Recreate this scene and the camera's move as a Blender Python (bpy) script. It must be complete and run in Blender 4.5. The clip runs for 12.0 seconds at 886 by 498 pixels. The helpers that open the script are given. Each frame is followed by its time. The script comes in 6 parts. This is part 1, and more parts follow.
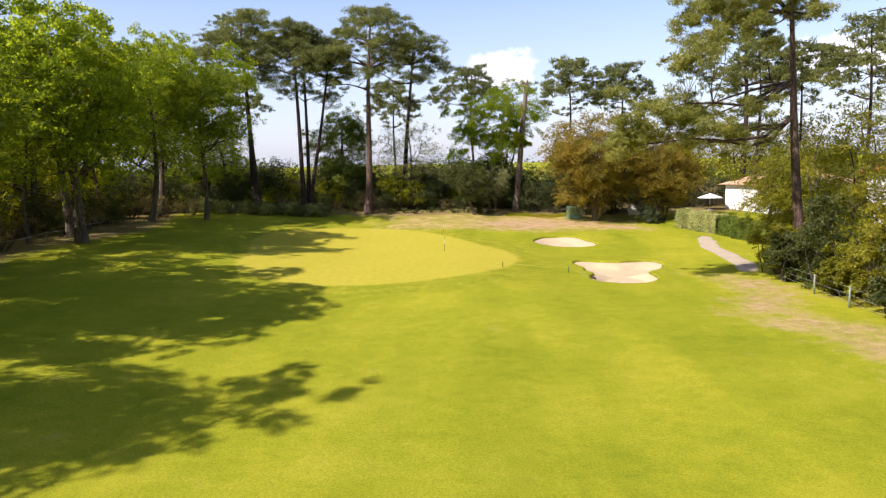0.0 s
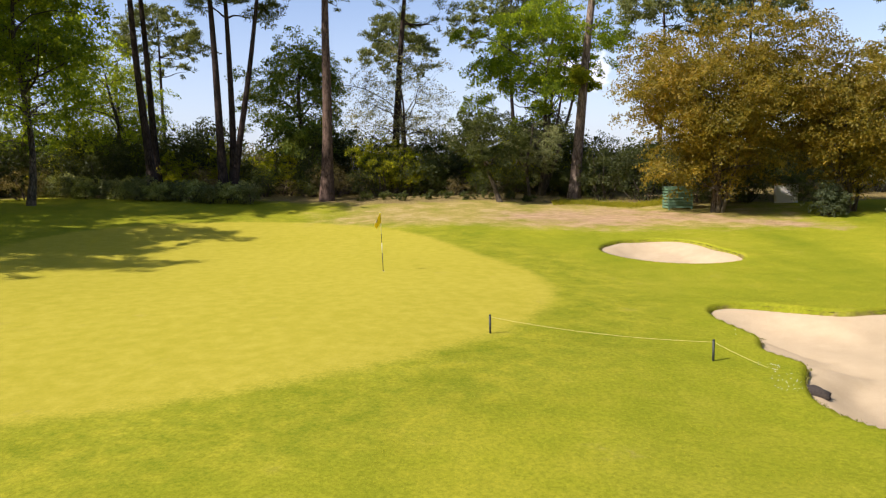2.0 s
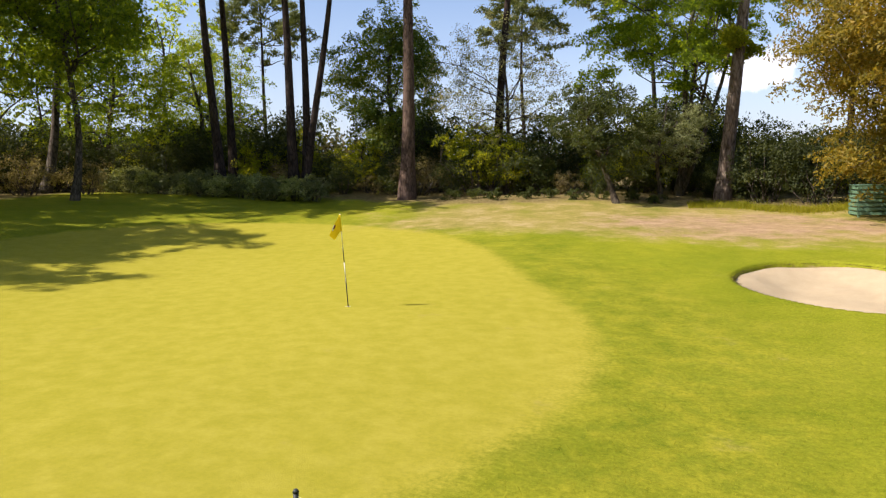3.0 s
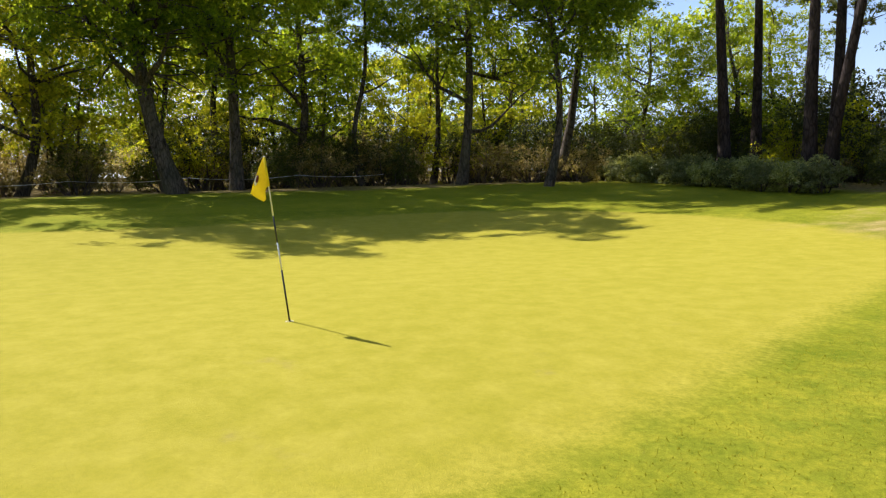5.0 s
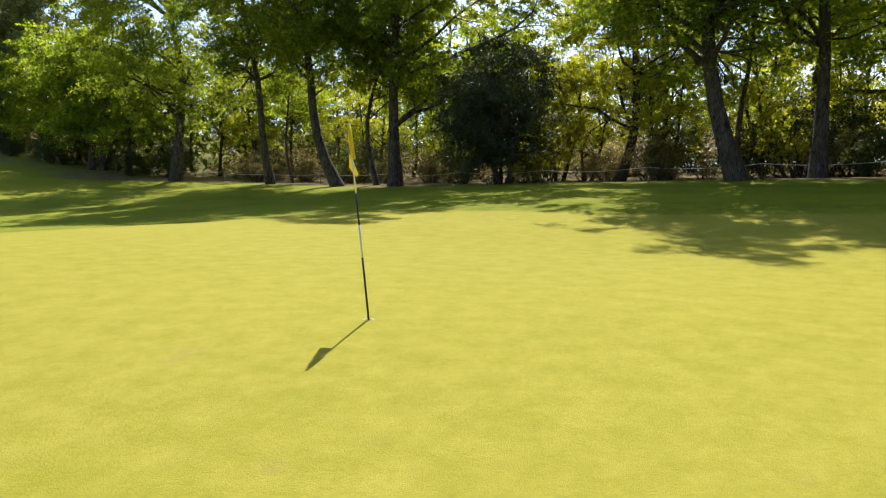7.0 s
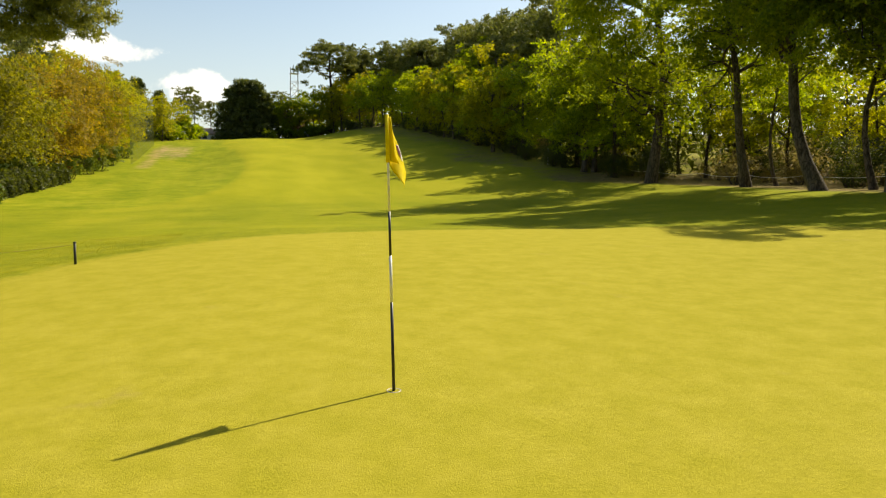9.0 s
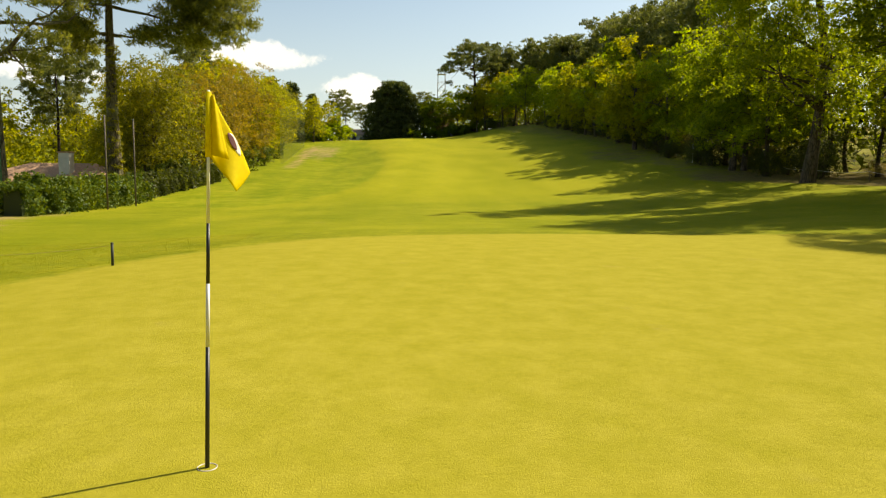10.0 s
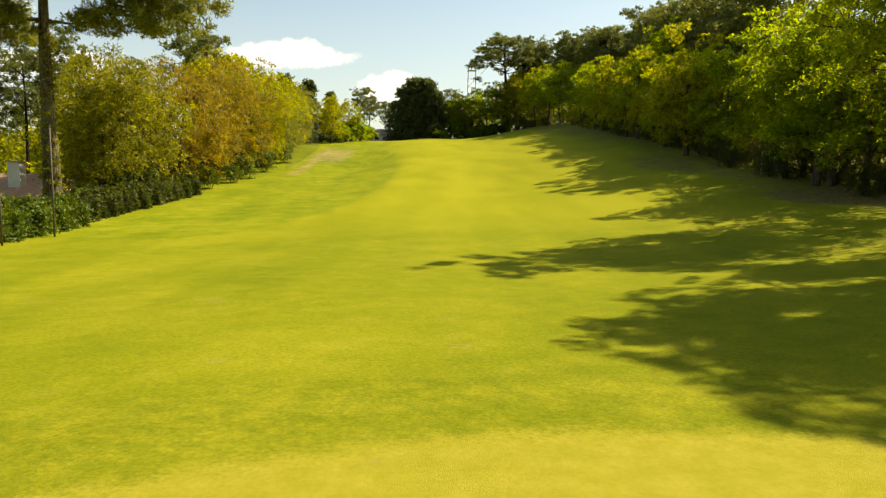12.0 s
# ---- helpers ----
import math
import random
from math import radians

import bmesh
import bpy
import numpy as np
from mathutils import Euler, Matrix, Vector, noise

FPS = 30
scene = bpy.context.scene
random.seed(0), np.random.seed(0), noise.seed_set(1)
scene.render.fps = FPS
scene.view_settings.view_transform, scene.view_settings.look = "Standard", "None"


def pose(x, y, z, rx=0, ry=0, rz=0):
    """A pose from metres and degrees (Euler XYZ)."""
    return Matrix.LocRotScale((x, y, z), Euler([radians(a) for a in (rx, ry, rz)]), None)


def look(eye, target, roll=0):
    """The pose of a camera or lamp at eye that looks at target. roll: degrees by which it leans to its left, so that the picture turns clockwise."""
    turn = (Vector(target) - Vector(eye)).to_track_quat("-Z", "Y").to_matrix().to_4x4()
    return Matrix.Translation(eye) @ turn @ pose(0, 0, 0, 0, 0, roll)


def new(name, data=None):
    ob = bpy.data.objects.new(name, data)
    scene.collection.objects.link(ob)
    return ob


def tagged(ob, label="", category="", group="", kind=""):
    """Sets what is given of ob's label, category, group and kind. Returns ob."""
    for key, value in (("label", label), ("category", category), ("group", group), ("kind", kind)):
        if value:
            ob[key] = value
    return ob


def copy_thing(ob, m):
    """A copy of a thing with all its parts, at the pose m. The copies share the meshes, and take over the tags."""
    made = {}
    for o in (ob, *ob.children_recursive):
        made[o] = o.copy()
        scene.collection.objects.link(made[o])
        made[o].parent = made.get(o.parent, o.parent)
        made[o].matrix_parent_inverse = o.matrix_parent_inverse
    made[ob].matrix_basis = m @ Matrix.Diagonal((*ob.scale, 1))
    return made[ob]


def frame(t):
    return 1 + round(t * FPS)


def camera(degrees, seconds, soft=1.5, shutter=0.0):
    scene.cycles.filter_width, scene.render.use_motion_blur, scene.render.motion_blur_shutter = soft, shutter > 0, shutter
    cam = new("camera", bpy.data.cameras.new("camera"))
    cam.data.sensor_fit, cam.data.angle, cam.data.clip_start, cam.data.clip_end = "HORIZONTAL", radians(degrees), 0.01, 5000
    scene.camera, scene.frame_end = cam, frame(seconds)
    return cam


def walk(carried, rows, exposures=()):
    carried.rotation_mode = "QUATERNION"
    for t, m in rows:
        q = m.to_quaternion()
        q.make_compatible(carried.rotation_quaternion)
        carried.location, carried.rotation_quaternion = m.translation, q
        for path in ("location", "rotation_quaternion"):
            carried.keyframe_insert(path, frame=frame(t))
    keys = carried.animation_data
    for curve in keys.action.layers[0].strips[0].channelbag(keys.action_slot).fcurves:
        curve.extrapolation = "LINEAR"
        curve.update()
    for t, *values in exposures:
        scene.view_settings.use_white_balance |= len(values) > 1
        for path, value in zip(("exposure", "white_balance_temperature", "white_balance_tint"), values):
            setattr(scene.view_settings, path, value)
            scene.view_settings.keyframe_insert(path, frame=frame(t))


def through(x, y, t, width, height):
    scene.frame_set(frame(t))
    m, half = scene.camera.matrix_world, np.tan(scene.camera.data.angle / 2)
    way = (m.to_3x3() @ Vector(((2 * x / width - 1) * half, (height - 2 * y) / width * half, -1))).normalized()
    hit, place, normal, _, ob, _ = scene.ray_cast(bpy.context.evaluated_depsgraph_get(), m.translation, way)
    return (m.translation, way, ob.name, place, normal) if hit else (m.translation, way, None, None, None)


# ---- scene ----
cam = camera(64.2, 12.0, soft=1.25)
PATH = [
    (0, (0.767, -59.438, 7.442), (0.737, -57.453, 7.2), -1.4),
    (0.5, (1.862, -49.208, 6.008), (1.826, -47.222, 5.771), -1.3),
    (1, (2.938, -40.052, 4.847), (2.887, -38.066, 4.614), -1.3),
    (1.5, (3.99, -31.879, 4.176), (3.857, -29.897, 3.945), -1.4),
    (2, (5.074, -24.656, 3.535), (4.842, -22.682, 3.313), -1.5),
    (2.5, (6.258, -18.618, 3.179), (5.839, -16.674, 2.965), -1.4),
    (2.7, (6.698, -16.691, 3.03), (6.184, -14.769, 2.821), -1.3),
    (4.3, (9.377, -4.857, 2.233), (7.856, -3.569, 2.057), -1.4),
    (4.5, (9.31, -3.54, 1.918), (7.661, -2.419, 1.756), -1.0),
    (5, (9.163, -0.943, 1.63), (7.27, -0.317, 1.473), -0.4),
    (5.5, (8.828, 1.118, 1.471), (6.837, 1.208, 1.31), 0.2),
    (6, (8.02, 2.86, 1.437), (6.073, 2.437, 1.265), 0.6),
    (6.5, (7.023, 4.092, 1.469), (5.196, 3.298, 1.285), 0.6),
    (7, (5.789, 4.906, 1.503), (4.143, 3.785, 1.312), 0.7),
    (7.5, (4.46, 5.309, 1.545), (3.065, 3.891, 1.346), 0.7),
    (7.7, (3.92, 5.432, 1.564), (2.652, 3.898, 1.363), 0.5),
    (9.3, (0.338, 4.937, 1.65), (-0.034, 2.983, 1.44), 0.8),
    (9.5, (-0.115, 4.684, 1.653), (-0.402, 2.716, 1.442), 0.7),
    (10, (-1.116, 3.864, 1.663), (-1.215, 1.878, 1.447), 0.7),
    (10.5, (-2.1, 2.635, 1.712), (-2.111, 0.647, 1.492), 0.7),
    (11, (-2.944, 0.162, 1.752), (-2.948, -1.826, 1.532), 0.7),
    (11.5, (-3.449, -3.357, 2.263), (-3.453, -5.344, 2.039), 0.8),
    (12, (-3.288, -7.859, 3.021), (-3.292, -9.846, 2.796), 0.8),
]
walk(cam, [(t, look(eye, target, roll)) for t, eye, target, roll in PATH],
     exposures=[(0, 0.82, 6200, 22), (1, 0.8, 6200, 21), (1.5, 0.71, 6200, 20), (2, 0.66, 6200, 20), (2.7, 0.66, 6200, 19), (4.3, 0.82, 5950, 16), (6.5, 0.79, 5650, 17), (7.7, 0.72, 5350, 18), (9.3, 0.5, 7600, 4), (11, 0.5, 7700, 4), (11.5, 0.58, 7900, 3), (12, 0.66, 8000, 2)])

# ---- world and sun ----
SUN_FROM = Vector((-1.78, -1.14, 2.11)).normalized()
world = bpy.data.worlds.new("world")
scene.world = world
world.use_nodes = True
wn, wl = world.node_tree.nodes, world.node_tree.links
wn.clear()
sky = wn.new("ShaderNodeTexSky")
sky.sky_type = "NISHITA"
sky.sun_disc = False
sky.sun_elevation = radians(45)
sky.sun_rotation = radians(237.4)
sky.air_density, sky.dust_density, sky.ozone_density = 1.0, 1.2, 1.8
wcoord = wn.new("ShaderNodeTexCoord")
# a few fair-weather cumulus low over the horizon: azimuth from +y to +x, elevation, half width, half height (degrees)
wnoise = wn.new("ShaderNodeTexNoise")
wnoise.inputs["Scale"].default_value = 22.0
wnoise.inputs["Detail"].default_value = 9
wnoise.inputs["Roughness"].default_value = 0.6
wl.new(wcoord.outputs["Generated"], wnoise.inputs[0])
cover = None
for az, el, half_w, half_h in ((167.8, 8.5, 5.4, 1.05), (175.8, 6.2, 3.2, 1.3), (153, 6.8, 5.5, 1.5), (148, 10.0, 3.0, 1.3), (4, 7.3, 3.2, 1.6), (30, 6.6, 7.0, 1.6), (60, 6.5, 9.0, 1.8), (-95, 7.0, 8.0, 2.4), (110, 8.0, 9.0, 3.0)):
    centre = Vector((math.sin(radians(az)) * math.cos(radians(el)), math.cos(radians(az)) * math.cos(radians(el)), math.sin(radians(el))))
    sub = wn.new("ShaderNodeVectorMath")
    sub.operation = "SUBTRACT"
    wl.new(wcoord.outputs["Generated"], sub.inputs[0])
    sub.inputs[1].default_value = centre
    fit_ = wn.new("ShaderNodeVectorMath")
    fit_.operation = "MULTIPLY"
    wl.new(sub.outputs[0], fit_.inputs[0])
    fit_.inputs[1].default_value = (1 / radians(half_w), 1 / radians(half_w), 1 / radians(half_h))
    far_ = wn.new("ShaderNodeVectorMath")
    far_.operation = "LENGTH"
    wl.new(fit_.outputs[0], far_.inputs[0])
    rough_ = wn.new("ShaderNodeMath")
    rough_.operation = "MULTIPLY_ADD"
    wl.new(wnoise.outputs["Fac"], rough_.inputs[0])
    rough_.inputs[1].default_value = -2.6
    wl.new(far_.outputs["Value"], rough_.inputs[2])
    puff = wn.new("ShaderNodeMapRange")
    puff.interpolation_type = "SMOOTHSTEP"
    puff.inputs["From Min"].default_value, puff.inputs["From Max"].default_value = -0.3, -0.75
    wl.new(rough_.outputs[0], puff.inputs[0])
    if cover is None:
        cover = puff.outputs[0]
    else:
        most = wn.new("ShaderNodeMath")
        most.operation = "MAXIMUM"
        wl.new(cover, most.inputs[0])
        wl.new(puff.outputs[0], most.inputs[1])
        cover = most.outputs[0]
wmix = wn.new("ShaderNodeMix")
wmix.data_type = "RGBA"
wl.new(cover, wmix.inputs[0])
wl.new(sky.outputs[0], wmix.inputs[6])
wmix.inputs[7].default_value = (7.2, 7.3, 7.6, 1)
split = wn.new("ShaderNodeSeparateXYZ")
wl.new(wcoord.outputs["Generated"], split.inputs[0])
low_sky = wn.new("ShaderNodeMapRange")
low_sky.interpolation_type = "SMOOTHSTEP"
low_sky.inputs["From Min"].default_value, low_sky.inputs["From Max"].default_value = 0.33, -0.02
low_sky.inputs["To Max"].default_value = 0.52
wl.new(split.outputs["Z"], low_sky.inputs[0])
haze = wn.new("ShaderNodeMix")
haze.data_type = "RGBA"
wl.new(low_sky.outputs[0], haze.inputs[0])
wl.new(sky.outputs[0], haze.inputs[6])
haze.inputs[7].default_value = (4.8, 5.25, 5.9, 1)
wl.new(haze.outputs[2], wmix.inputs[6])
wbg = wn.new("ShaderNodeBackground")
wbg.inputs["Strength"].default_value = 0.11
wl.new(wmix.outputs[2], wbg.inputs[0])
wout = wn.new("ShaderNodeOutputWorld")
wl.new(wbg.outputs[0], wout.inputs[0])

sun_data = bpy.data.lights.new("sun", "SUN")
sun_data.energy = 5.0
sun_data.angle = radians(0.53)
sun_data.color = (1.0, 0.94, 0.83)
sun = new("sun", sun_data)
sun.matrix_world = look(SUN_FROM * 100, (0, 0, 0))


# ---- materials ----
def material(name, rough=0.8, metal=0.0, spec=0.5):
    m = bpy.data.materials.new(name)
    m.use_nodes = True
    b = m.node_tree.nodes["Principled BSDF"]
    b.inputs["Roughness"].default_value = rough
    b.inputs["Metallic"].default_value = metal
    b.inputs["Specular IOR Level"].default_value = spec
    return m, m.node_tree.nodes, m.node_tree.links, b


def noise_node(n, l, scale, detail=4, rough=0.55, vector=None):
    t = n.new("ShaderNodeTexNoise")
    t.inputs["Scale"].default_value = scale
    t.inputs["Detail"].default_value = detail
    t.inputs["Roughness"].default_value = rough
    if vector is not None:
        l.new(vector, t.inputs["Vector"])
    return t.outputs["Fac"]


def ramp(n, l, fac, stops):
    r = n.new("ShaderNodeValToRGB")
    e = r.color_ramp.elements
    while len(e) < len(stops):
        e.new(0.5)
    for k, (p, c) in zip(e, stops):
        k.position, k.color = p, (*c, 1)
    l.new(fac, r.inputs[0])
    return r.outputs[0]


def mix(n, l, fac, a, b, blend="MIX"):
    m = n.new("ShaderNodeMix")
    m.data_type = "RGBA"
    m.blend_type = blend
    for k, v in ((0, fac), (6, a), (7, b)):
        if isinstance(v, (int, float)):
            m.inputs[k].default_value = v
        elif isinstance(v, tuple):
            m.inputs[k].default_value = (*v, 1)
        else:
            l.new(v, m.inputs[k])
    return m.outputs[2]


def math_node(n, l, op, a, b=0.0, c=0.0):
    m = n.new("ShaderNodeMath")
    m.operation = op
    for k, v in enumerate((a, b, c)):
        if isinstance(v, (int, float)):
            m.inputs[k].default_value = v
        else:
            l.new(v, m.inputs[k])
    return m.outputs[0]


def bump(n, l, b, height, strength, distance):
    k = n.new("ShaderNodeBump")
    k.inputs["Strength"].default_value = strength
    k.inputs["Distance"].default_value = distance
    l.new(height, k.inputs["Height"])
    l.new(k.outputs[0], b.inputs["Normal"])


def object_coord(n):
    return n.new("ShaderNodeTexCoord").outputs["Object"]


def leaf_material(name, dark, mid, light, through=0.4, glow=(3.2, 2.65, 0.6)):
    """Leaves: each one its own tint, with light passing through the blade."""
    m, n, l, b = material(name, 0.55, 0, 0.2)
    geo = n.new("ShaderNodeNewGeometry").outputs["Random Per Island"]
    obj = n.new("ShaderNodeObjectInfo").outputs["Random"]
    big = noise_node(n, l, 0.45, 2, 0.5, object_coord(n))
    f = math_node(n, l, "ADD", math_node(n, l, "MULTIPLY", geo, 0.45), math_node(n, l, "MULTIPLY", big, 0.75))
    f = math_node(n, l, "ADD", f, math_node(n, l, "MULTIPLY_ADD", obj, 0.16, -0.13))
    col = ramp(n, l, f, [(0.15, dark), (0.52, mid), (0.9, light)])
    l.new(col, b.inputs["Base Color"])
    t = n.new("ShaderNodeBsdfTranslucent")
    l.new(mix(n, l, 1.0, col, glow, "MULTIPLY"), t.inputs["Color"])
    s = n.new("ShaderNodeMixShader")
    s.inputs[0].default_value = through
    l.new(b.outputs[0], s.inputs[1])
    l.new(t.outputs[0], s.inputs[2])
    l.new(s.outputs[0], n["Material Output"].inputs["Surface"])
    return m


def bark_material(name, dark, light, accent, scale=5.0):
    m, n, l, b = material(name, 0.92, 0, 0.2)
    mp = n.new("ShaderNodeMapping")
    mp.inputs["Scale"].default_value = (1, 1, 0.28)
    l.new(object_coord(n), mp.inputs[0])
    f = noise_node(n, l, scale, 6, 0.65, mp.outputs[0])
    plates = n.new("ShaderNodeTexVoronoi")
    plates.feature = "DISTANCE_TO_EDGE"
    plates.inputs["Scale"].default_value = scale * 1.6
    l.new(mp.outputs[0], plates.inputs["Vector"])
    crack = ramp(n, l, math_node(n, l, "ADD", plates.outputs["Distance"], math_node(n, l, "MULTIPLY_ADD", f, 0.3, -0.15)), [(0.02, (0.35, 0.32, 0.3)), (0.16, (1.0, 1.0, 1.0))])
    col = mix(n, l, 0.85, ramp(n, l, f, [(0.3, dark), (0.62, light)]), crack, "MULTIPLY")
    patch = noise_node(n, l, 0.5, 3, 0.5, object_coord(n))
    col = mix(n, l, math_node(n, l, "MULTIPLY_ADD", patch, 3.0, -1.3), col, accent)
    l.new(col, b.inputs["Base Color"])
    bump(n, l, b, math_node(n, l, "ADD", f, math_node(n, l, "MINIMUM", plates.outputs["Distance"], 0.2)), 0.9, 0.1)
    return m


def plain(name, color, rough=0.6, metal=0.0, vary=0.15, scale=8.0):
    m, n, l, b = material(name, rough, metal)
    f = noise_node(n, l, scale, 5, 0.6, object_coord(n))
    lo = tuple(c * (1 - vary) for c in color)
    hi = tuple(min(1, c * (1 + vary)) for c in color)
    l.new(ramp(n, l, f, [(0.3, lo), (0.7, hi)]), b.inputs["Base Color"])
    return m


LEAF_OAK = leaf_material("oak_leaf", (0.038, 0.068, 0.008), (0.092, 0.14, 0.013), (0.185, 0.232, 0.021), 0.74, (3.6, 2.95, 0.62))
# brighter copy of the oak leaf for trees lit from the front, light in its colour
LEAF_LIT = leaf_material("front_lit_oak_leaf", (0.055, 0.092, 0.010), (0.122, 0.175, 0.016), (0.23, 0.275, 0.026), 0.62, (3.0, 2.5, 0.5))
LEAF_HILL = leaf_material("hill_oak_leaf", (0.045, 0.078, 0.009), (0.1, 0.145, 0.013), (0.2, 0.235, 0.022), 0.66, (3.2, 2.75, 0.5))
LEAF_HILL_YELLOW = leaf_material("hill_spring_leaf", (0.08, 0.105, 0.010), (0.165, 0.18, 0.014), (0.29, 0.275, 0.02), 0.66, (2.7, 2.35, 0.5))
LEAF_YELLOW = leaf_material("spring_leaf", (0.09, 0.12, 0.010), (0.18, 0.20, 0.014), (0.32, 0.31, 0.024), 0.7, (2.9, 2.6, 0.6))
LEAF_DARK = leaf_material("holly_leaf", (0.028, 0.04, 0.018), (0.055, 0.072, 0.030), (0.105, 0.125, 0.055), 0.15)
LEAF_CONIFER = leaf_material("conifer_leaf", (0.035, 0.05, 0.015), (0.08, 0.1, 0.03), (0.16, 0.175, 0.055), 0.4, (1.9, 1.8, 0.6))
LEAF_SHRUB = leaf_material("shrub_leaf", (0.024, 0.034, 0.008), (0.056, 0.068, 0.015), (0.125, 0.13, 0.034), 0.35, (2.2, 2.2, 0.6))
LEAF_BROWN = leaf_material("bramble_leaf", (0.075, 0.065, 0.03), (0.16, 0.135, 0.06), (0.29, 0.25, 0.14), 0.55, (2.1, 1.85, 0.9))
LEAF_BRONZE = leaf_material("bronze_leaf", (0.075, 0.078, 0.010), (0.19, 0.152, 0.016), (0.34, 0.225, 0.024), 0.42, (1.8, 1.6, 0.5))
LEAF_BUD = leaf_material("budding_leaf", (0.12, 0.115, 0.04), (0.24, 0.225, 0.09), (0.42, 0.38, 0.2), 0.4, (1.6, 1.5, 0.7))
LEAF_GREY = leaf_material("grey_green_leaf", (0.06, 0.07, 0.022), (0.135, 0.145, 0.048), (0.26, 0.265, 0.11), 0.3, (1.6, 1.6, 0.8))
LEAF_WOOD = leaf_material("wood_oak_leaf", (0.035, 0.06, 0.009), (0.096, 0.134, 0.014), (0.185, 0.215, 0.024), 0.68, (3.3, 2.8, 0.5))
# darker copy of the shrub leaf, tree shade put into its colour
LEAF_DEEP = leaf_material("shaded_shrub_leaf", (0.02, 0.027, 0.007), (0.045, 0.055, 0.013), (0.1, 0.105, 0.028), 0.3, (2.0, 1.9, 0.5))
LEAF_RUST = leaf_material("rust_leaf", (0.085, 0.08, 0.009), (0.19, 0.162, 0.016), (0.33, 0.228, 0.022), 0.5, (2.0, 1.75, 0.5))
LEAF_OLIVE = leaf_material("olive_leaf", (0.06, 0.07, 0.008), (0.165, 0.168, 0.015), (0.31, 0.28, 0.026), 0.52, (2.2, 2.0, 0.5))
LEAF_HEDGE = leaf_material("hedge_leaf", (0.03, 0.06, 0.008), (0.085, 0.13, 0.015), (0.2, 0.23, 0.035), 0.25)
LEAF_PALE = leaf_material("variegated_leaf", (0.10, 0.13, 0.035), (0.22, 0.25, 0.08), (0.42, 0.43, 0.2), 0.25)
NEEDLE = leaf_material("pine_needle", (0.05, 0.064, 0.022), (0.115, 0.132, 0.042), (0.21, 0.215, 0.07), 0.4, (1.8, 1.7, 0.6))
# lighter copy of the needles, sunlight on the crowns put into the colour
NEEDLE_LIT = leaf_material("lit_pine_needle", (0.055, 0.068, 0.022), (0.17, 0.185, 0.046), (0.3, 0.29, 0.075), 0.46, (2.0, 1.8, 0.6))
BARK_OAK = bark_material("oak_bark", (0.045, 0.036, 0.026), (0.155, 0.12, 0.086), (0.1, 0.092, 0.05))
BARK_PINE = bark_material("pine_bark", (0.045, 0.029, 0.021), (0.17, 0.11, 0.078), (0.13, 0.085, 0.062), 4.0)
# darker copy of the pine bark, with the shade on the trunks in its colour
BARK_PINE_SHADED = bark_material("shaded_pine_bark", (0.02, 0.014, 0.011), (0.07, 0.048, 0.036), (0.05, 0.034, 0.026), 4.0)
BARK_DEAD = bark_material("dead_wood", (0.08, 0.058, 0.042), (0.3, 0.225, 0.165), (0.17, 0.12, 0.085), 4.0)
# lighter olive copy of the pine bark, the sunlit trunk put into its colour
BARK_PINE_LIT = bark_material("lit_pine_bark", (0.07, 0.055, 0.032), (0.2, 0.16, 0.09), (0.15, 0.15, 0.06), 5.0)
TWIG = bark_material("twig_bark", (0.05, 0.037, 0.027), (0.15, 0.12, 0.09), (0.11, 0.085, 0.06), 8.0)
POLE_WHITE = plain("white_lacquer", (0.78, 0.77, 0.74), 0.35, 0, 0.05)
POLE_BLACK = plain("black_lacquer", (0.018, 0.018, 0.02), 0.4, 0, 0.2)
EMBLEM_RED = plain("dark_red_print", (0.12, 0.02, 0.025), 0.6, 0, 0.3, 60)
STAKE = plain("dark_stake_paint", (0.022, 0.026, 0.02), 0.6, 0, 0.3, 20)
ROPE = plain("pale_yellow_rope", (0.5, 0.44, 0.13), 0.8, 0, 0.2, 60)
WHITE_PAINT = plain("white_render", (0.72, 0.69, 0.63), 0.85, 0, 0.08, 2)
WOOD_POST = plain("weathered_post", (0.13, 0.10, 0.075), 0.85, 0, 0.35, 14)
BIN_GREEN = plain("green_slat_paint", (0.11, 0.2, 0.115), 0.6, 0, 0.2, 10)
TILE = plain("clay_tile", (0.46, 0.27, 0.16), 0.85, 0, 0.35, 6)
TILE_BROWN = plain("brown_tile", (0.3, 0.21, 0.14), 0.85, 0, 0.3, 6)
TILE_RED = plain("red_tile", (0.5, 0.11, 0.06), 0.8, 0, 0.25, 6)
STEEL = plain("galvanised_steel", (0.32, 0.32, 0.32), 0.5, 0.6, 0.2)
FENCE_GREEN = plain("faded_green_wire", (0.16, 0.19, 0.13), 0.6, 0, 0.2, 10)
CUP = plain("cup_liner", (0.55, 0.5, 0.47), 0.5, 0, 0.05)
SHADE_CLOTH = plain("white_canvas", (0.8, 0.79, 0.76), 0.8, 0, 0.05)
GLASS_DARK = plain("dark_window", (0.02, 0.023, 0.027), 0.1, 0, 0.1)


# ---- the lie of the land ----
YW, ZW = (-230, -170, -128, -98, -83, -56, -40, -20, 0, 20, 40, 90), (15.6, 14.2, 9.7, 6.7, 4.6, 1.75, 1.15, 1.3, 1.9, 2.4, 2.3, 2.2)
YC, ZC = (-230, -180, -150, -128, -100, -80, -60, -45, -27, -19, -13, 0, 10, 19, 28, 90), (11.4, 10.4, 8.2, 6.4, 3.2, 1.2, -.3, -.75, -.55, -.2, .2, -.065, .1, .8, 1.75, 2.0)
